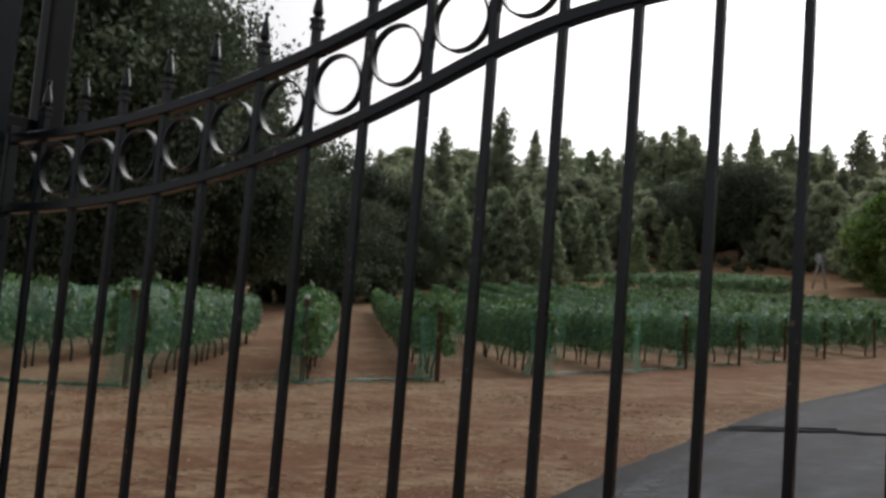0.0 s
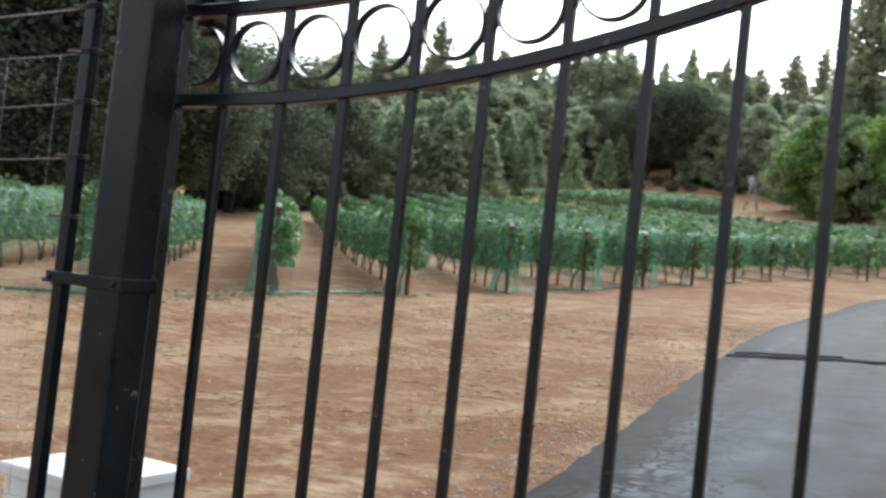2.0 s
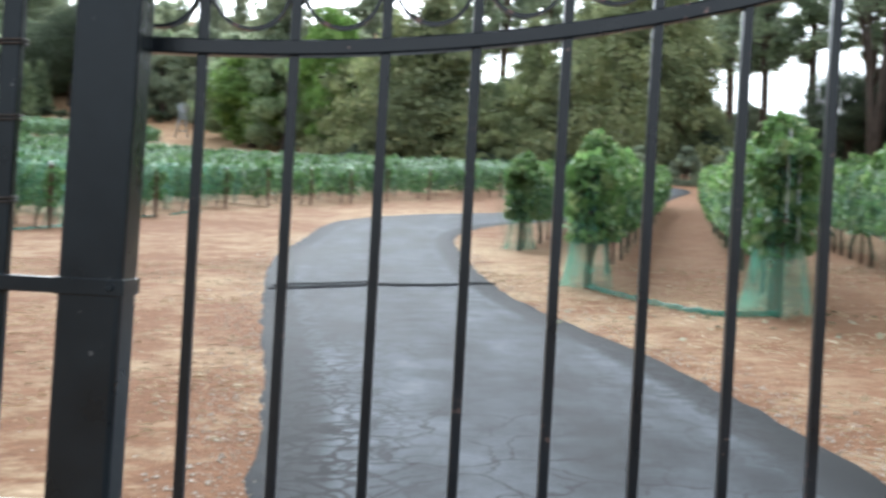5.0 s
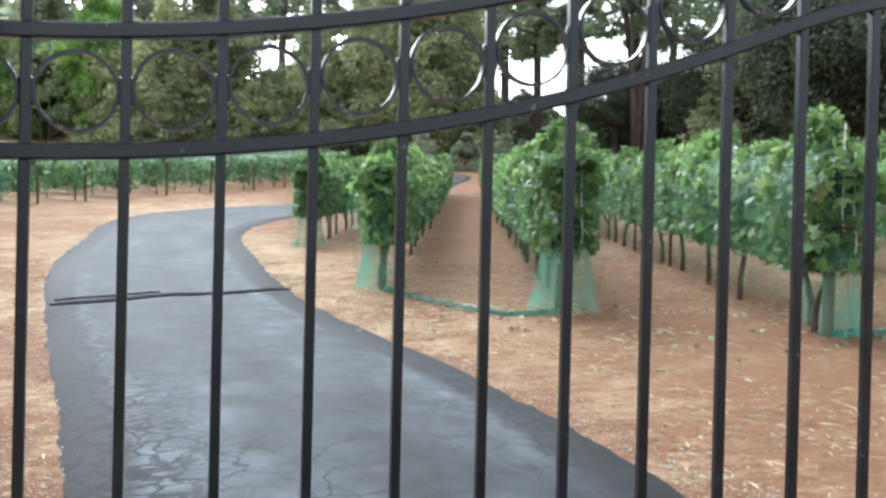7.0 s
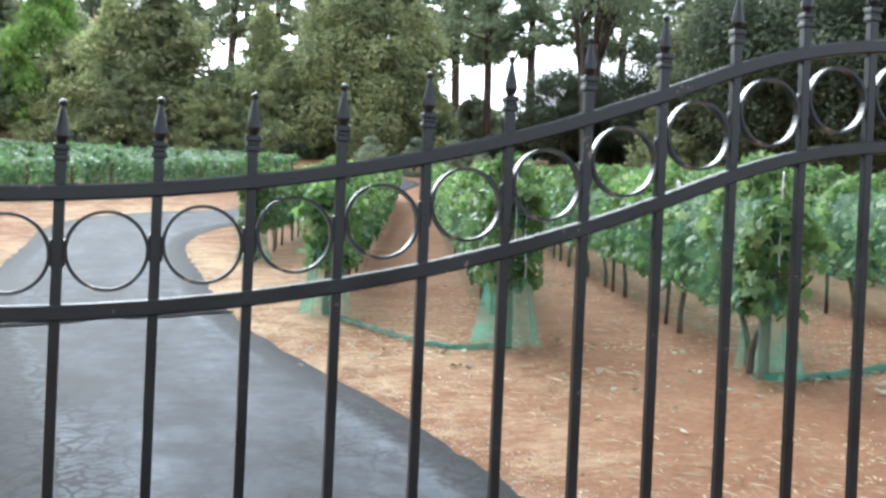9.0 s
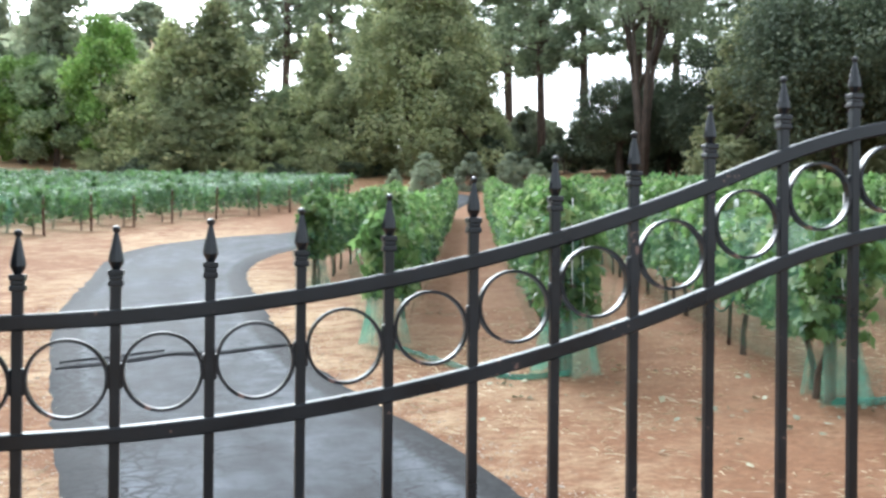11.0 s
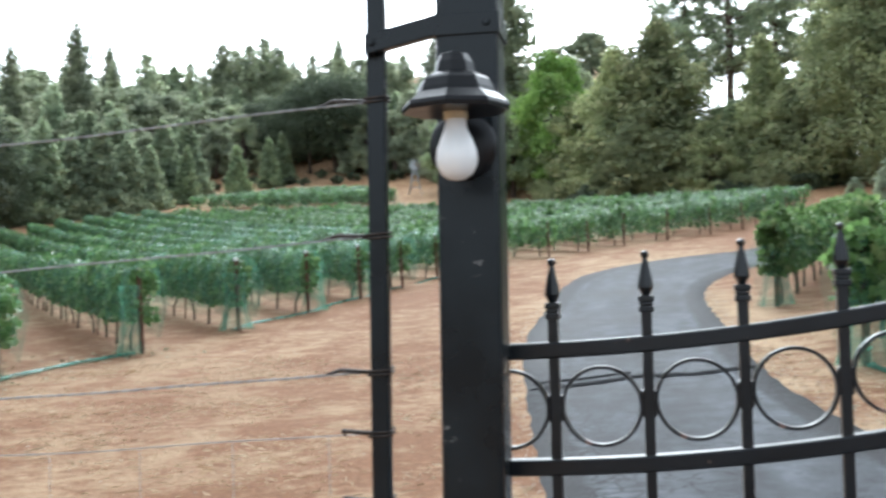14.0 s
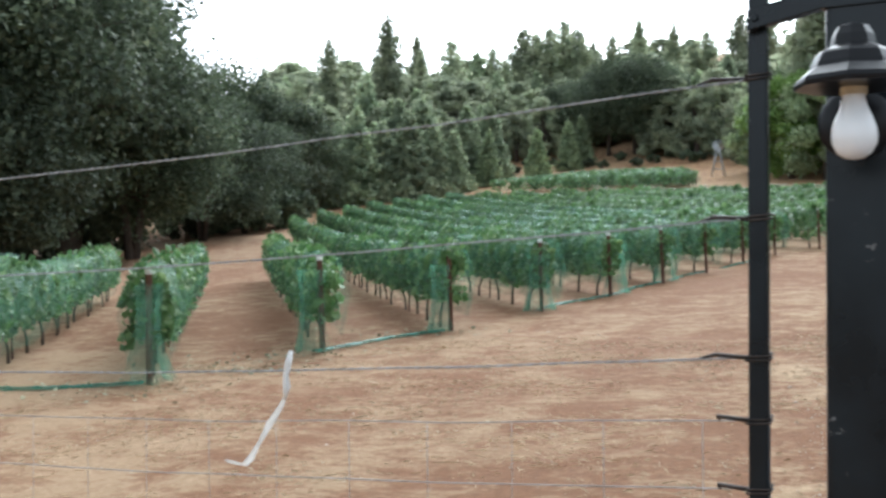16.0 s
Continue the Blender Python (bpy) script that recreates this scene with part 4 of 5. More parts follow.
def round_tree(name, label, seed, h, w, leaves, size, leaf, bark, base=0.18, clumps=46, group="", forks=1, category="tree", dome=False):
    """A broad tree: forked trunk, limbs out to clumps of leaves with gaps between them."""
    g = np.random.default_rng(seed)
    tv, tf = [], []
    tops, stems = [], []
    for k in range(forks):
        a = 6.28 * k / forks + g.uniform(0, 1)
        lean = 0.12 * w if forks > 1 else 0.04 * w
        top = Vector((math.cos(a) * lean, math.sin(a) * lean, h * 0.62))
        pts = [Vector((math.cos(a) * 0.1, math.sin(a) * 0.1, -0.4)), top * 0.3 + Vector((0, 0, 0.05 * h)), top * 0.65, top]
        r = 0.028 * h / math.sqrt(forks)
        sv, sf = [], []
        tube_into(sv, sf, pts, [r * 1.25, r, r * 0.7, r * 0.3], 8)
        stems.append((sv, sf))
        tops.append(top)
    cl = []
    for k in range(clumps):
        u, a = g.uniform(-0.75, 1), g.uniform(0, 2 * math.pi)
        rr = math.sqrt(max(0, 1 - u * u)) ** 0.8 * g.uniform(0.62, 1.0)
        prof = 1.0 if u > -0.2 else 1.0 - 0.25 * (-0.2 - u)
        zc = base * h + (h * (1 - base)) * (0.5 + 0.46 * u) * g.uniform(0.93, 1.04)
        c = Vector((math.cos(a) * rr * w * 0.46 * prof, math.sin(a) * rr * w * 0.46 * prof, zc))
        if dome:
            t = g.random() ** 1.25
            rr = (1 - t ** 1.9) ** 0.7 * g.uniform(0.7, 1.0) * w * 0.47 * (0.9 + 0.1 * math.sin(3 * a + seed))
            c = Vector((math.cos(a) * rr, math.sin(a) * rr, h * (0.03 + 0.93 * t)))
        cl.append((c, g.uniform(0.07, 0.13) * w if dome else g.uniform(0.10, 0.19) * w))
        if k % 3 == 0:
            t = tops[k % len(tops)]
            s = t * g.uniform(0.45, 0.95)
            mid = s.lerp(c, 0.5) + Vector((0, 0, 0.03 * h))
            tube_into(tv, tf, [s, mid, c], [0.009 * h, 0.006 * h, 0.002 * h], 5)
    weights = np.array([r ** 2 for _, r in cl])
    pick = g.choice(len(cl), leaves, p=weights / weights.sum())
    cs = np.array([tuple(c) for c, _ in cl])[pick]
    rs = np.array([r for _, r in cl])[pick]
    d = g.normal(size=(leaves, 3))
    d /= np.linalg.norm(d, axis=1)[:, None]
    d[:, 2] *= 0.72
    # each clump is a spray of twigs: lumps round its edge, with a few leaves straying past it
    lump = 1 + 0.28 * np.sin(d[:, 0] * 6.1 + cs[:, 0] * 3) * np.sin(d[:, 1] * 5.3 + cs[:, 1] * 2) + 0.16 * np.sin(d[:, 2] * 11 + d[:, 0] * 7 + cs[:, 2])
    stray = np.where(g.random(leaves) < 0.07, g.uniform(1.0, 1.4, leaves), 1.0)
    p = cs + d * (rs * g.uniform(0.4, 1.06, leaves) ** 0.7 * lump * stray)[:, None]
    lv, lf = blades(p, size, g, 1.5, 0.25, up=0.8, outward=d * 0.6, corners=3)
    return finish_tree(name, label, category, stems, tv, tf, lv, lf.tolist(), bark, leaf, group)


def cone_tree(name, label, seed, h, w, leaves, size, leaf, bark, base=0.06, ragged=0.25, group="", power=0.85):
    """A fir: straight trunk, whorls of drooping boughs, needles along them, an uneven spire."""
    g = np.random.default_rng(seed)
    tv, tf, sv, sf = [], [], [], []
    tube_into(sv, sf, [(0, 0, -0.4), (0, 0, h * 0.4), (0.02 * w, 0, h * 0.8), (0, 0, h)], [0.016 * h, 0.012 * h, 0.005 * h, 0.001 * h], 7)
    boughs = []
    nb = int(60 + h * 3.5)
    for k in range(nb):
        u = (k + g.random()) / nb
        z = h * (base + (1 - base) * u * 0.97)
        r = w * 0.5 * (1 - u) ** power * g.uniform(1 - ragged * 1.6, 1 + ragged * 0.6) + 0.02 * w
        a = k * 2.4 + g.uniform(-0.4, 0.4)
        end = Vector((math.cos(a) * r, math.sin(a) * r, z - 0.14 * r + 0.1 * r * u * 2))
        s = Vector((0, 0, z))
        boughs.append((s, end, r))
        if k % 2 == 0:
            tube_into(tv, tf, [s, end], [0.0035 * h, 0.001 * h], 4)
    wts = np.array([b[2] ** 1.3 + 0.02 for b in boughs])
    pick = g.choice(nb, leaves, p=wts / wts.sum())
    s = np.array([tuple(b[0]) for b in boughs])[pick]
    e = np.array([tuple(b[1]) for b in boughs])[pick]
    r = np.array([b[2] for b in boughs])[pick]
    t = g.uniform(0.12, 1.03, leaves) ** 0.75
    p = s + (e - s) * t[:, None] + g.normal(size=(leaves, 3)) * (0.17 * r * (1.15 - 0.5 * t) + 0.02 * h * 0.5)[:, None] * np.array([1, 1, 0.75])
    lv, lf = blades(p, size, g, 2.0, 0.2, up=0.7, corners=3)
    return finish_tree(name, label, "tree", [(sv, sf)], tv, tf, lv, lf.tolist(), bark, leaf, group)


def tall_pine(name, label, seed, h, w, leaves, size, leaf, bark, bare=0.45, group=""):
    """A ponderosa-like pine: long bare trunk, open crown of tufted boughs with sky between."""
    g = np.random.default_rng(seed)
    tv, tf, sv, sf = [], [], [], []
    tube_into(sv, sf, [(0, 0, -0.4), (0.01 * h, 0, h * 0.35), (0.012 * h, 0.006 * h, h * 0.7), (0, 0, h)], [0.0135 * h, 0.0115 * h, 0.007 * h, 0.001 * h], 8)
    tufts = []
    nb = 62
    for k in range(nb):
        u = (k + g.random()) / nb
        z = h * (bare + (1 - bare) * u)
        env = math.sin(math.pi * (0.12 + 0.85 * u)) ** 0.7
        r = w * 0.5 * env * g.uniform(0.35, 1.1)
        a = k * 2.4 + g.uniform(-0.5, 0.5)
        s = Vector((0.011 * h, 0, z))
        e = s + Vector((math.cos(a) * r, math.sin(a) * r, g.uniform(-0.12, 0.25) * r))
        mid = s.lerp(e, 0.5) - Vector((0, 0, 0.05 * r))
        tube_into(tv, tf, [s, mid, e], [0.0035 * h, 0.0022 * h, 0.0008 * h], 4)
        for q in range(9):
            t = g.uniform(0.35, 1.05)
            c = s.lerp(e, t) + Vector(g.normal(0, 0.11 * r, 3))
            tufts.append((c, g.uniform(0.025, 0.06) * w))
    pick = g.integers(0, len(tufts), leaves)
    cs = np.array([tuple(c) for c, _ in tufts])[pick]
    rs = np.array([r for _, r in tufts])[pick]
    p = cs + g.normal(size=(leaves, 3)) * (rs * 0.55)[:, None] * np.array([1, 1, 0.6])
    lv, lf = blades(p, size, g, 2.6, 0.0, up=0.7, corners=3)
    return finish_tree(name, label, "tree", [(sv, sf)], tv, tf, lv, lf.tolist(), bark, leaf, group)


ORIGIN = (0.4, -1.7)


def polar(az, r):
    return ORIGIN[0] + r * math.sin(radians(az)), ORIGIN[1] + r * math.cos(radians(az))


used = set()


def plant(tree, az, r, scale=1.0, turn=0.0, wide=1.0, sink=0.0):
    """Stands a tree, or a copy of it, at a bearing and distance from the gate."""
    x, y = polar(az, r)
    m = pose(x, y, gz(x, y) - sink, 0, 0, turn) @ Matrix.Diagonal((scale * wide, scale * wide, scale, 1))
    if tree.name not in used:
        used.add(tree.name)
        tree.matrix_basis = m
        return tree
    c = copy_thing(tree, pose(x, y, gz(x, y) - sink, 0, 0, turn))
    c.scale = (scale * wide, scale * wide, scale)
    return c


W1, W2, W3 = "dark wood behind the vines", "woods on the hill", "trees beyond the drive"
oak_a = round_tree("oak", "large dark evergreen oak with a low spreading crown", 1, 13, 13, 42000, 0.16, OAK_LEAF, BARK, 0.16, 84, W1, 2)
oak_b = round_tree("oak", "dark evergreen oak with an uneven crown", 2, 11, 12, 36000, 0.16, OAK_LEAF, BARK, 0.05, 76, W1, 3)
oak_c = round_tree("oak", "tall dark oak standing over the others", 3, 15, 11, 38000, 0.16, OAK_LEAF, BARK, 0.10, 80, W1, 1)
bushy = round_tree("bush", "dark low bush at the edge of the wood", 4, 3.0, 4.2, 3600, 0.2, OAK_LEAF, BARK, 0.0, 24, W1, 3, "shrub")
oak_d = round_tree("oak", "oak deep in the dark wood", 5, 13, 12, 14000, 0.27, OAK_LEAF, BARK, 0.08, 50, W1, 1)
# the firs take the haze-paled hill colour instead of fir green
fir_a = cone_tree("fir", "tall narrow fir on the skyline", 11, 17, 6.4, 6000, 0.32, HAZY_HILL_LEAF, PINEBARK, 0.05, 0.3, W2)
fir_b = cone_tree("fir", "ragged pine on the skyline", 12, 15, 6.0, 3600, 0.32, HAZY_HILL_LEAF, PINEBARK, 0.25, 0.5, W2, 0.6)
fir_c = cone_tree("young_pine", "dense young green pine", 13, 8, 5.0, 7000, 0.27, PINE_LEAF, PINEBARK, 0.0, 0.2, W2)
cone_s = cone_tree("cypress", "small conical evergreen on the red slope", 14, 5.2, 2.7, 4200, 0.18, FIR_LEAF, PINEBARK, 0.0, 0.12, W2)
hill_a = round_tree("hill_tree", "rounded grey-green tree on the hillside", 21, 10, 8, 8000, 0.3, HAZY_HILL_LEAF, BARK, 0.02, 80, W2, 2, dome=True)
hill_b = round_tree("hill_tree", "olive-green tree on the hillside", 22, 9, 6.5, 7000, 0.29, HAZY_HILL_LEAF, BARK, 0.0, 70, W2, 2, dome=True)
cedar_a = round_tree("cedar", "huge dense olive-green cedar beside the drive", 31, 17, 13.5, 95000, 0.17, CEDAR_LEAF, BARK, 0.0, 200, W3, 3, dome=True)
cedar_b = round_tree("cedar", "bushy olive-green evergreen tree", 32, 11, 10, 36000, 0.19, CEDAR_LEAF, BARK, 0.0, 120, W3, 2, dome=True)
cedar_c = cone_tree("cedar", "broad conical olive-green cedar", 33, 14, 8.5, 30000, 0.2, CEDAR_LEAF, PINEBARK, 0.0, 0.28, W3, power=0.7)
bright = round_tree("leafy_tree", "fresh green leafy tree at the wood's edge", 34, 9, 7, 24000, 0.18, BRIGHT_LEAF, BARK, 0.0, 44, W3, 2)
dark_r = round_tree("leafy_tree", "dark green rounded tree", 35, 9.5, 7.5, 24000, 0.19, FIR_LEAF, BARK, 0.0, 46, W3, 2)
pine_a = tall_pine("tall_pine", "tall open-crowned pine with a bare trunk", 41, 30, 14, 19000, 0.2, PINE_LEAF, PINEBARK, 0.3, W3)
pine_b = tall_pine("tall_pine", "slender tall pine with thin boughs", 42, 27, 10, 12000, 0.2, PINE_LEAF, PINEBARK, 0.34, W3)
stemmy = round_tree("bare_stemmed_tree", "open tree with several dark bare stems", 61, 19, 9, 6000, 0.2, PINE_LEAF, BARK, 0.5, 40, W3, 5)
olive = round_tree("olive_bush", "rounded grey-green olive bush", 51, 3.6, 3.7, 11000, 0.11, OLIVE_LEAF, BARK, 0.0, 70, "olive bushes by the drive", 3, "shrub", dome=True)

# the dark wood at the side of the block
for k, (az, r, s, tr, kind) in enumerate((
        (-43.2, 56, 0.95, 20, 0), (-46.5, 56, 1.2, 80, 2), (-50, 50, 1.25, 140, 0), (-54, 48, 1.3, 200, 2), (-58, 47, 1.2, 10, 0), (-39.6, 70, 0.95, 60, 1),
        (-47.0, 68, 1.25, 250, 2), (-48.5, 64, 1.35, 300, 0), (-52, 62, 1.4, 30, 2), (-56.5, 60, 1.4, 99, 0), (-62, 52, 1.3, 45, 2), (-41, 78, 1.05, 150, 0), (-37.6, 82, 0.92, 200, 1),
        (-36, 92, 0.95, 270, 0), (-34.3, 98, 0.85, 320, 1), (-46, 58, 0.9, 310, 1), (-51.5, 45, 0.8, 190, 1), (-38.6, 90, 1.15, 15, 2), (-55.5, 43, 0.75, 222, 1), (-66, 50, 1.3, 260, 0))):
    plant(oak_d if r > 60 and kind != 1 else (oak_a, oak_b, oak_c)[kind], az, r, s * (0.86 if az > -45 else 1.0), tr, sink=0.3)
for k in range(26):
    az = -60 + k * 0.98
    if -44.3 < az < -40.8:
        continue
    plant(bushy, az, 46 + 1.35 * k + rng.uniform(-2, 2), rng.uniform(0.7, 1.4), k * 47, sink=0.15)
# young pines below the ridge
for k in range(30):
    az = -35.5 + 11.5 * rng.random()
    plant(fir_c, az, rng.uniform(104, 122) + (az + 36) * 0.5, rng.uniform(0.75, 1.35), k * 71)
for az, r, s in ((-36.5, 96, 1.0), (-34.6, 100, 1.1), (-33, 101, 0.9), (-31.4, 102, 1.2), (-30, 103, 1.0), (-28.6, 103, 1.1), (-27.3, 105, 0.9), (-26.2, 107, 0.8)):
    plant(fir_c, az, r, s, az * 40)
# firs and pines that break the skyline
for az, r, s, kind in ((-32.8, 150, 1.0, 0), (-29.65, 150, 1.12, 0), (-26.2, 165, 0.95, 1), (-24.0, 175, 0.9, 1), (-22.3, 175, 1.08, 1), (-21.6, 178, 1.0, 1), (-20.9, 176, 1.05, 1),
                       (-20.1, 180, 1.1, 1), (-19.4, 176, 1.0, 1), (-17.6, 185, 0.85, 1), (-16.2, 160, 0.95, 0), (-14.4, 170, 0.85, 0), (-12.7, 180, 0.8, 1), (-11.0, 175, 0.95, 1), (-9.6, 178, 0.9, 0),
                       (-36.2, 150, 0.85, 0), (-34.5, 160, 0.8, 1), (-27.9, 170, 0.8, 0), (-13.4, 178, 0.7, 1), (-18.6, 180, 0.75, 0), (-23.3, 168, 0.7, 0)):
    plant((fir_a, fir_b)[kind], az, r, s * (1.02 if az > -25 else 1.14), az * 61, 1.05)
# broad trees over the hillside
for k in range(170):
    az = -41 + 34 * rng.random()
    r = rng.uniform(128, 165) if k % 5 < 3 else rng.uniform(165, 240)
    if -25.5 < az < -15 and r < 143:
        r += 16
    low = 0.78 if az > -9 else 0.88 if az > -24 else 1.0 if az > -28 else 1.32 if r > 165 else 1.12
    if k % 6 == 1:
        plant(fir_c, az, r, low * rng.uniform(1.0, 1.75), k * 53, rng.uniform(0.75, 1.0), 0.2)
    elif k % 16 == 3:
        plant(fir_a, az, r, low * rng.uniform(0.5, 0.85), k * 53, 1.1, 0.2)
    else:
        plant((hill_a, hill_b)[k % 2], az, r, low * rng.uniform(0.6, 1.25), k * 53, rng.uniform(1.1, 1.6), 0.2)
for az, r, s, kind in ((-28, 126, 1.0, 0), (-26.3, 122, 0.85, 1), (-25, 130, 0.9, 0), (-22.8, 138, 0.8, 1), (-21.3, 138, 0.8, 0), (-13.3, 126, 0.9, 1), (-12.2, 128, 1.0, 0), (-11.0, 122, 0.85, 1), (-10, 116, 0.9, 0), (-14.5, 130, 0.95, 0)):
    plant((hill_a, hill_b)[kind], az, r, s, az * 31)
for az, r, s in ((-17.9, 134, 0.85), (-16.4, 133, 0.95), (-15.2, 137, 0.8), (-19.9, 142, 0.7)):
    plant(oak_a, az, r, s, az * 77, sink=0.3)
for az, r, s in ((-24.3, 112, 1.15), (-21.7, 116, 1.1), (-20.0, 124, 1.15), (-25.6, 108, 0.7), (-19.3, 127, 1.2)):
    plant(cone_s, az, r, s, az * 19)
for k in range(16):
    plant(bushy, -25.5 + k * 0.9 + rng.uniform(-0.3, 0.3), rng.uniform(120, 132), rng.uniform(0.3, 0.5), k * 33)
# trees between the hill and the drive
for tree, az, r, s, tr, wd in ((fir_a, -7.2, 100, 1.6, 10, 0.85), (dark_r, -7.0, 93, 0.95, 60, 1.0), (bright, -8.6, 96, 1.0, 200, 1.1), (dark_r, -9.8, 104, 0.9, 0, 1.0), (bright, -4.5, 90, 1.35, 20, 0.7), (cedar_b, -3.5, 88, 0.78, 40, 1.0),
                               (cedar_c, -1.4, 85, 0.9, 15, 1.1), (cedar_c, 0.8, 84, 1.02, 130, 1.35), (cedar_b, -0.8, 80, 0.55, 230, 1.2), (cedar_b, 3.2, 80, 0.5, 300, 1.2), (dark_r, 5.2, 84, 0.72, 100, 1.1), (cedar_c, 6.2, 82, 0.85, 222, 0.9),
                               (cedar_a, 11.6, 80, 1.0, 30, 1.05), (cedar_b, 7.7, 80, 0.72, 99, 1.0), (cedar_c, 8.7, 84, 0.8, 12, 1.0), (cedar_b, 15.0, 82, 0.62, 10, 1.0), (cedar_c, 14.2, 86, 0.72, 340, 1.1),
                               (hill_a, -3.4, 112, 1.15, 70, 1.1), (hill_b, -5.6, 116, 1.1, 10, 1.1), (hill_a, -1.2, 118, 1.0, 40, 1.2), (hill_b, -4.4, 140, 1.5, 33, 1.2), (hill_a, -2.9, 145, 1.5, 210, 1.2), (pine_a, 4.4, 100, 1.0, 0, 1.0), (pine_b, 6.8, 112, 1.0, 40, 1.0), (pine_a, 18.3, 92, 0.95, 120, 1.0), (pine_b, 16.6, 105, 1.1, 200, 1.2), (pine_a, 2.3, 112, 0.85, 260, 0.9), (pine_b, 9.5, 118, 1.1, 15, 1.1),
                               (pine_a, 13.5, 108, 1.05, 190, 1.1), (pine_b, 20.5, 90, 1.0, 70, 1.1), (oak_c, 22.4, 78, 0.5, 40, 1.3), (oak_a, 24.8, 80, 0.56, 90, 1.1), (pine_b, 23.3, 92, 1.05, 300, 0.9), (pine_a, 25.2, 88, 0.95, 10, 0.9),
                               (stemmy, 23.6, 74, 1.0, 20, 1.0), (oak_c, 28.2, 72, 0.62, 200, 1.2), (cedar_b, 30.8, 68, 1.1, 60, 1.1), (oak_a, 33.6, 64, 0.95, 100, 1.0), (cedar_a, 36.4, 68, 0.9, 210, 1.0), (oak_c, 39.5, 60, 0.9, 33, 1.1), (oak_a, 43, 62, 1.0, 66, 1.0),
                               (pine_a, 29.6, 84, 0.9, 180, 0.9), (pine_b, 34.5, 82, 0.95, 80, 1.0), (hill_a, 18.0, 118, 0.8, 0, 1.2), (hill_b, 20.6, 116, 0.8, 80, 1.3), (hill_a, 22.8, 120, 0.75, 10, 1.3), (hill_b, 16.4, 120, 0.8, 130, 1.2), (hill_a, 26.5, 110, 0.9, 200, 1.2)):
    plant(tree, az, r, s, tr, wd, 0.2)
for az, r, s in ((12.1, 64, 0.64), (14.5, 63.5, 0.64), (16.6, 64.5, 0.62), (18.2, 65, 0.45), (10.4, 66, 0.36), (17.5, 67, 0.5)):
    plant(olive, az, r, s, az * 50, sink=0.1)
for k in range(14):
    plant(bushy, -4 + k * 1.0 + rng.uniform(-0.3, 0.3), rng.uniform(77, 81), rng.uniform(0.3, 0.6), k * 61, sink=0.1)

for k in range(30):
    plant(hill_b if k < 9 else bushy, 12.5 + k * 1.15 + rng.uniform(-0.4, 0.4), rng.uniform(92, 104), rng.uniform(0.5, 0.75) if k < 9 else rng.uniform(1.5, 2.4), k * 67, sink=0.3)
    if k < 9 and k % 3:
        continue
    plant(bushy, 12.5 + k * 1.15 + rng.uniform(-0.4, 0.4), rng.uniform(79, 87), rng.uniform(0.7, 1.1), k * 29, sink=0.4)

# ---------------------------------------------------------------- windmill
mx, my = -21.5, 99.0
mill = thing("windmill", "small grey metal farm windmill on a lattice tower", "windmill", (mx, my, gz(mx, my)), 20)
for sx in (-1, 1):
    for sy in (-1, 1):
        part("leg", tube_mesh("leg", [(sx * 0.62, sy * 0.62, -0.1), (sx * 0.09, sy * 0.09, 2.75)], 0.04, GREYMETAL, 6), None, mill)
for z in (0.7, 1.4, 2.05):
    w = 0.62 - 0.53 * (z + 0.1) / 2.85
    ring = [(-w, -w, z), (w, -w, z), (w, w, z), (-w, w, z), (-w, -w, z)]
    part("brace", tube_mesh("brace", ring, 0.022, GREYMETAL, 5), None, mill)
hub = lathe([(0.09, -0.12), (0.11, 0), (0.05, 0.12)], 10)
bmesh.ops.transform(hub, matrix=pose(0, -0.22, 2.9, 90), verts=hub.verts)
part("hub", hub, GREYMETAL, mill)
for k in range(12):
    a = 2 * math.pi * k / 12
    bm = bmesh.new()
    box_into(bm, (-0.085, -0.006, 0.14), (0.085, 0.006, 0.56), 0.003, pose(0, -0.24, 2.9, 0, math.degrees(a), 0) @ pose(0, 0, 0, 0, 0, 28))
    part("blade", bm, GREYMETAL, mill)
tail = bmesh.new()
box_into(tail, (-0.012, 0.1, 2.88), (0.012, 0.55, 2.92))
box_into(tail, (-0.008, 0.55, 2.72), (0.008, 1.0, 3.1), 0.004)
part("tail_vane", tail, GREYMETAL, mill)

# ---------------------------------------------------------------- cracks, gravel, litter
TAR = plain_material("dark_tar", (0.012, 0.012, 0.013), (0.034, 0.034, 0.036), 9, 1.0)
TAR.node_tree.nodes["Principled BSDF"].inputs["Specular IOR Level"].default_value = 0.02


def seam(u0, u1, ahead, width, seed):
    """A settled seam across the drive: a low ragged lip of broken, tarred asphalt."""
    bm = bmesh.new()
    prev = None
    for i in range(49):
        u = u0 + (u1 - u0) * i / 48
        x = -0.86 + 2.3 * u
        y = 8.72 + 0.75 * u + ahead + 0.3 * noise.noise((u * 3.4, seed, 0)) + 0.04 * noise.noise((u * 17, 5, seed))
        w = max(0.008, width * (1 + 0.7 * noise.noise((u * 8, seed + 6, 0)))) * min(1, 8 * (u - u0) + 0.2, 8 * (u1 - u) + 0.2)
        z = gz(x, y) + 0.034 - 0.02 * abs(2 * u - 1) ** 6
        row = [bm.verts.new((x, y + k * w, z + h)) for k, h in ((-1, 0.0), (-0.5, 0.010 + 0.006 * noise.noise((u * 30, 1, seed))), (0.3, 0.017), (1, 0.0))]
        if prev:
            for p_, q_ in zip(range(3), range(1, 4)):
                bm.faces.new((prev[p_], row[p_], row[q_], prev[q_]))
        prev = row
    return bm


part("crack", seam(0.0, 1.0, 0.0, 0.085, 2), TAR, road, "dark settled seam across the asphalt", True)
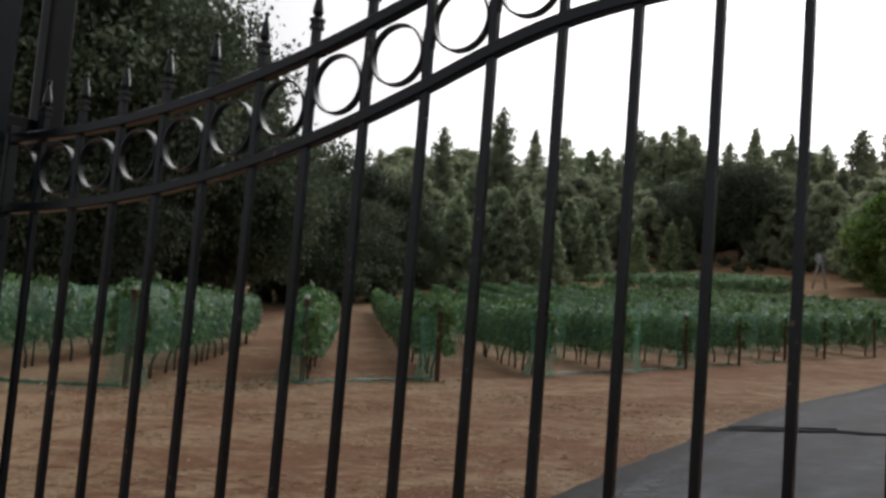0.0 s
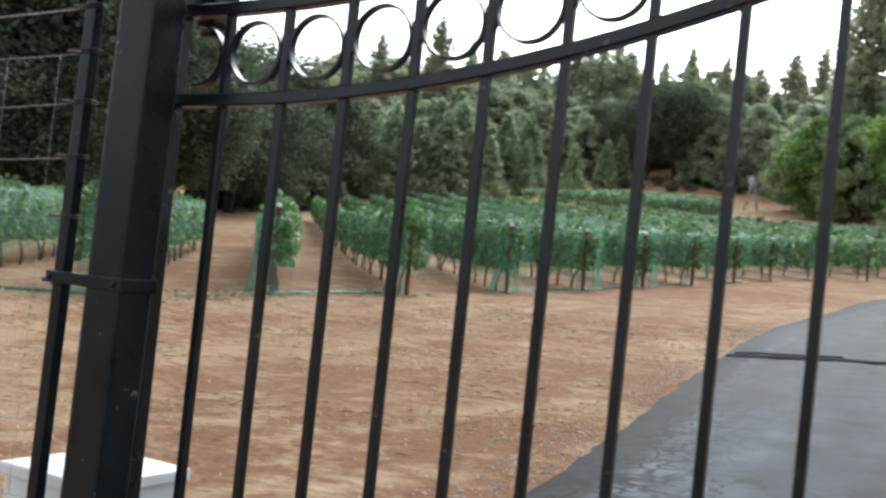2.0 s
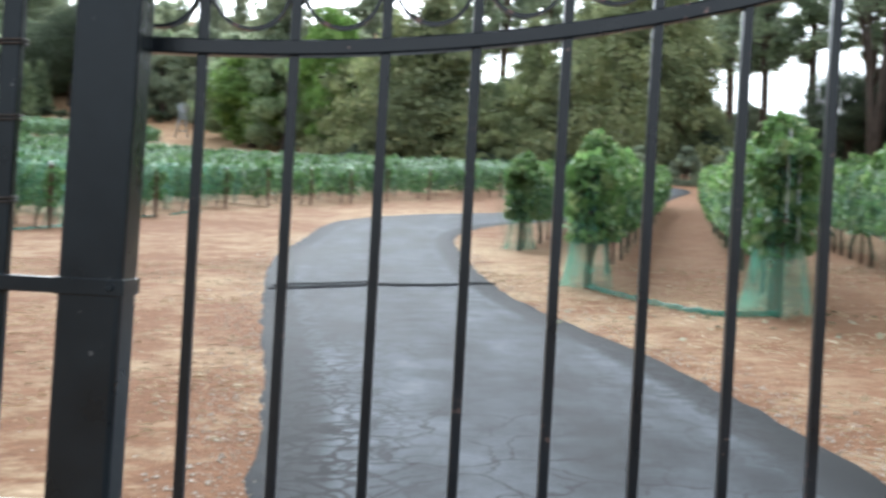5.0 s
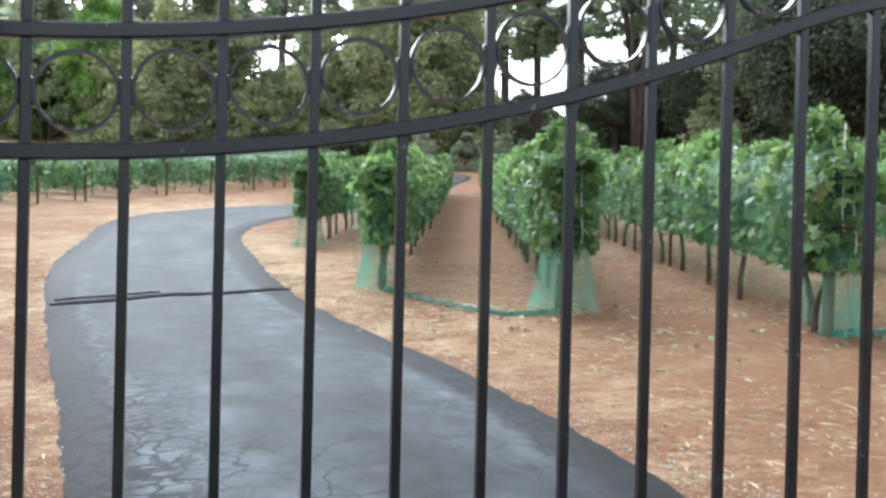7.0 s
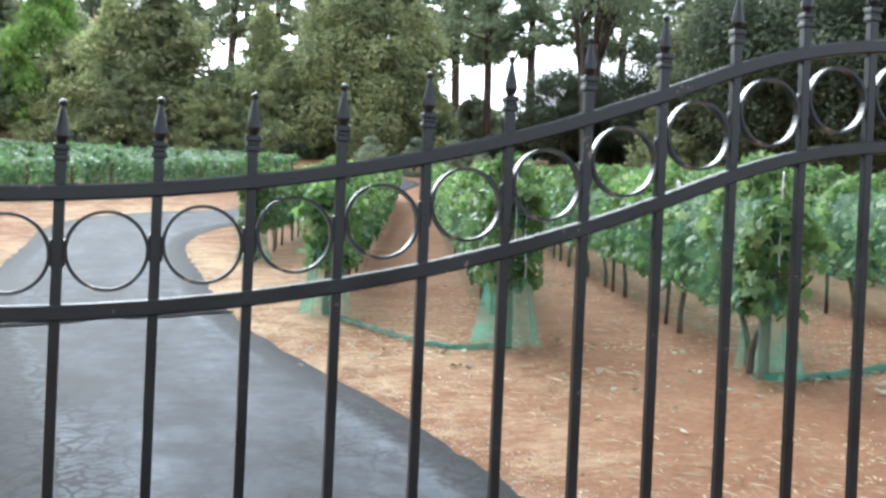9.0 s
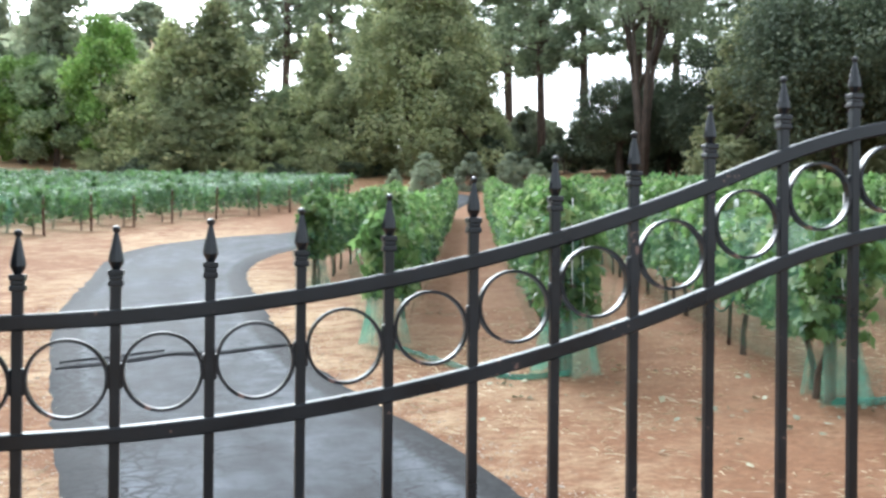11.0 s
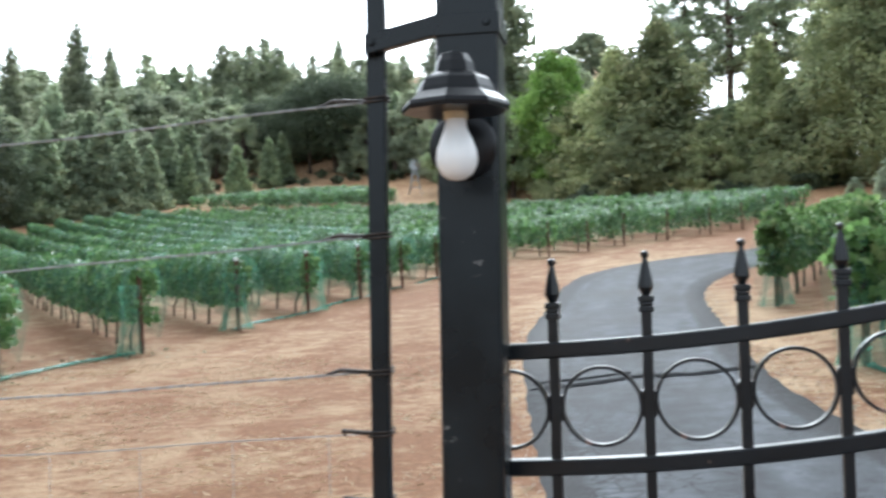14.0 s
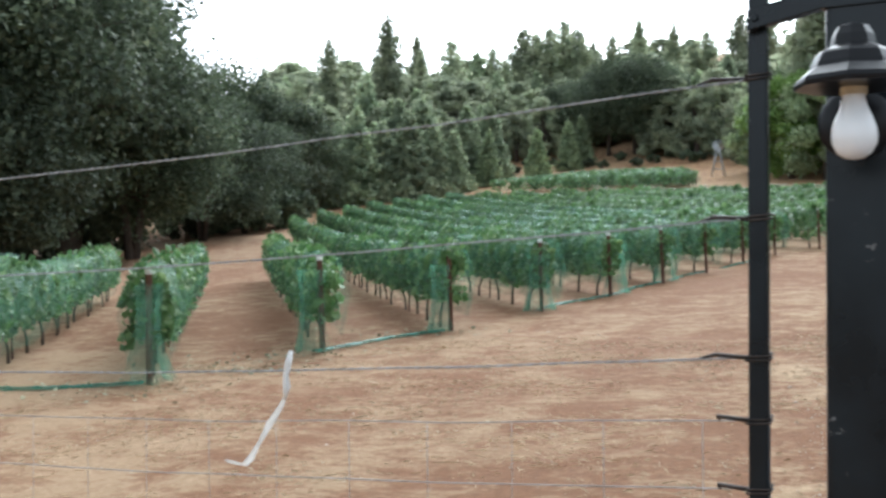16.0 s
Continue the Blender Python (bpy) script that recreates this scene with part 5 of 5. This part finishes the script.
part("crack", seam(0.0, 0.42, 0.36, 0.024, 9), TAR, road, "fine dark crack", True)


def scatter_pebbles(count, place, size, gen):
    """Small broken stones: squashed, skewed octahedra."""
    v, f = [], []
    tri = ((0, 2, 4), (2, 1, 4), (1, 3, 4), (3, 0, 4), (2, 0, 5), (1, 2, 5), (3, 1, 5), (0, 3, 5))
    for _ in range(count):
        x, y = place(gen)
        z = gz(x, y)
        r = size * math.exp(gen.normal(0, 0.45))
        b = len(v)
        for d in ((1, 0, 0), (-1, 0, 0), (0, 1, 0), (0, -1, 0), (0, 0, 0.7), (0, 0, -0.5)):
            q = np.array(d) * r * gen.uniform(0.6, 1.2, 3)
            v.append((x + q[0] + gen.normal(0, r * 0.2), y + q[1] + gen.normal(0, r * 0.2), z + q[2] + 0.004))
        f += [(b + i, b + j, b + k) for i, j, k in tri]
    return v, f


gen = np.random.default_rng(31)
GRAVEL = plain_material("pale_gravel", (0.32, 0.26, 0.2), (0.6, 0.51, 0.42), 30, 0.9)


def along_drive(g):
    i = int(g.integers(14, 100))
    x, y, w = drive[i]
    s = 1 if g.random() < 0.55 else -1
    off = (w + 0.02 + abs(g.normal(0, 0.16))) * s
    return x + side[i][0] * off + g.normal(0, 0.06), y + side[i][1] * off + g.uniform(-0.3, 0.3)


v, f = scatter_pebbles(6500, along_drive, 0.0055, gen)
tagged(part("gravel", mesh_of("gravel", v, f, GRAVEL)), "pale loose gravel along the edges of the drive", "gravel", kind="stuff")
v, f = scatter_pebbles(1500, lambda g: (g.uniform(-11, 9), g.uniform(0.8, 14)), 0.007, gen)
tagged(part("pebbles", mesh_of("pebbles", v, f, GRAVEL)), "small pale stones lying on the bare earth", "stones", kind="stuff")


def straw_bits(count, place, length, gen):
    """Dry stalks lying flat: thin tapered blades."""
    v, f = [], []
    for _ in range(count):
        x, y = place(gen)
        a = gen.uniform(0, math.pi)
        l, w = length * math.exp(gen.normal(0, 0.5)), gen.uniform(0.0015, 0.004)
        dx, dy = math.cos(a) * l / 2, math.sin(a) * l / 2
        z = gz(x, y) + gen.uniform(0.006, 0.03)
        b = len(v)
        v += [(x - dx, y - dy, z - 0.004), (x + dy / l * w * 2, y - dx / l * w * 2, z + gen.uniform(0, 0.01)), (x + dx, y + dy, z), (x - dy / l * w * 2, y + dx / l * w * 2, z)]
        f.append((b, b + 1, b + 2, b + 3))
    return v, f


def clear_of_drive(x, y):
    d = np.linalg.norm(drive[::2, :2] - (x, y), axis=1) - drive[::2, 2]
    return d.min() > 0.05


def straw_place(g):
    while True:
        x, y = g.uniform(-9.5, 8), g.uniform(0.6, 13)
        if noise.noise((x * 0.55, y * 0.9, 7)) + 0.5 * noise.noise((x * 1.9, y * 2.6, 2)) > g.uniform(-0.25, 0.45) and clear_of_drive(x, y):
            return x, y


STRAW = leaf_material("dry_straw", (0.34, 0.24, 0.14), (0.6, 0.47, 0.31), (0.72, 0.62, 0.46), 0.8, 0.1)
v, f = straw_bits(19000, straw_place, 0.06, gen)
tagged(part("straw", mesh_of("straw", v, f, STRAW)), "dry straw and mown grass strewn over the earth", "straw", kind="stuff")


def leaf_place(g):
    c = ((-8.9, 7.7), (-8.5, 9.6), (-8.4, 10.9), (-7.9, 13.6), (3.4, 6.4), (4.7, 4.6))[int(g.integers(0, 6))]
    return c[0] + g.normal(0, 0.7), c[1] + g.normal(0, 0.4)


lc = np.array([(x, y, gz(x, y) + 0.025) for x, y in (leaf_place(gen) for _ in range(420))])
lv, lf = blades(lc, 0.05, gen, 1.2, 0, 0.4, up=2.0)
DRYLEAF = leaf_material("fallen_leaf", (0.2, 0.19, 0.12), (0.42, 0.43, 0.32), (0.5, 0.45, 0.3), 0.8, 0.1)
tagged(part("fallen_leaves", mesh_of("fallen_leaves", lv, lf.tolist(), DRYLEAF)), "pale fallen vine leaves below the row ends", "leaves", kind="stuff")
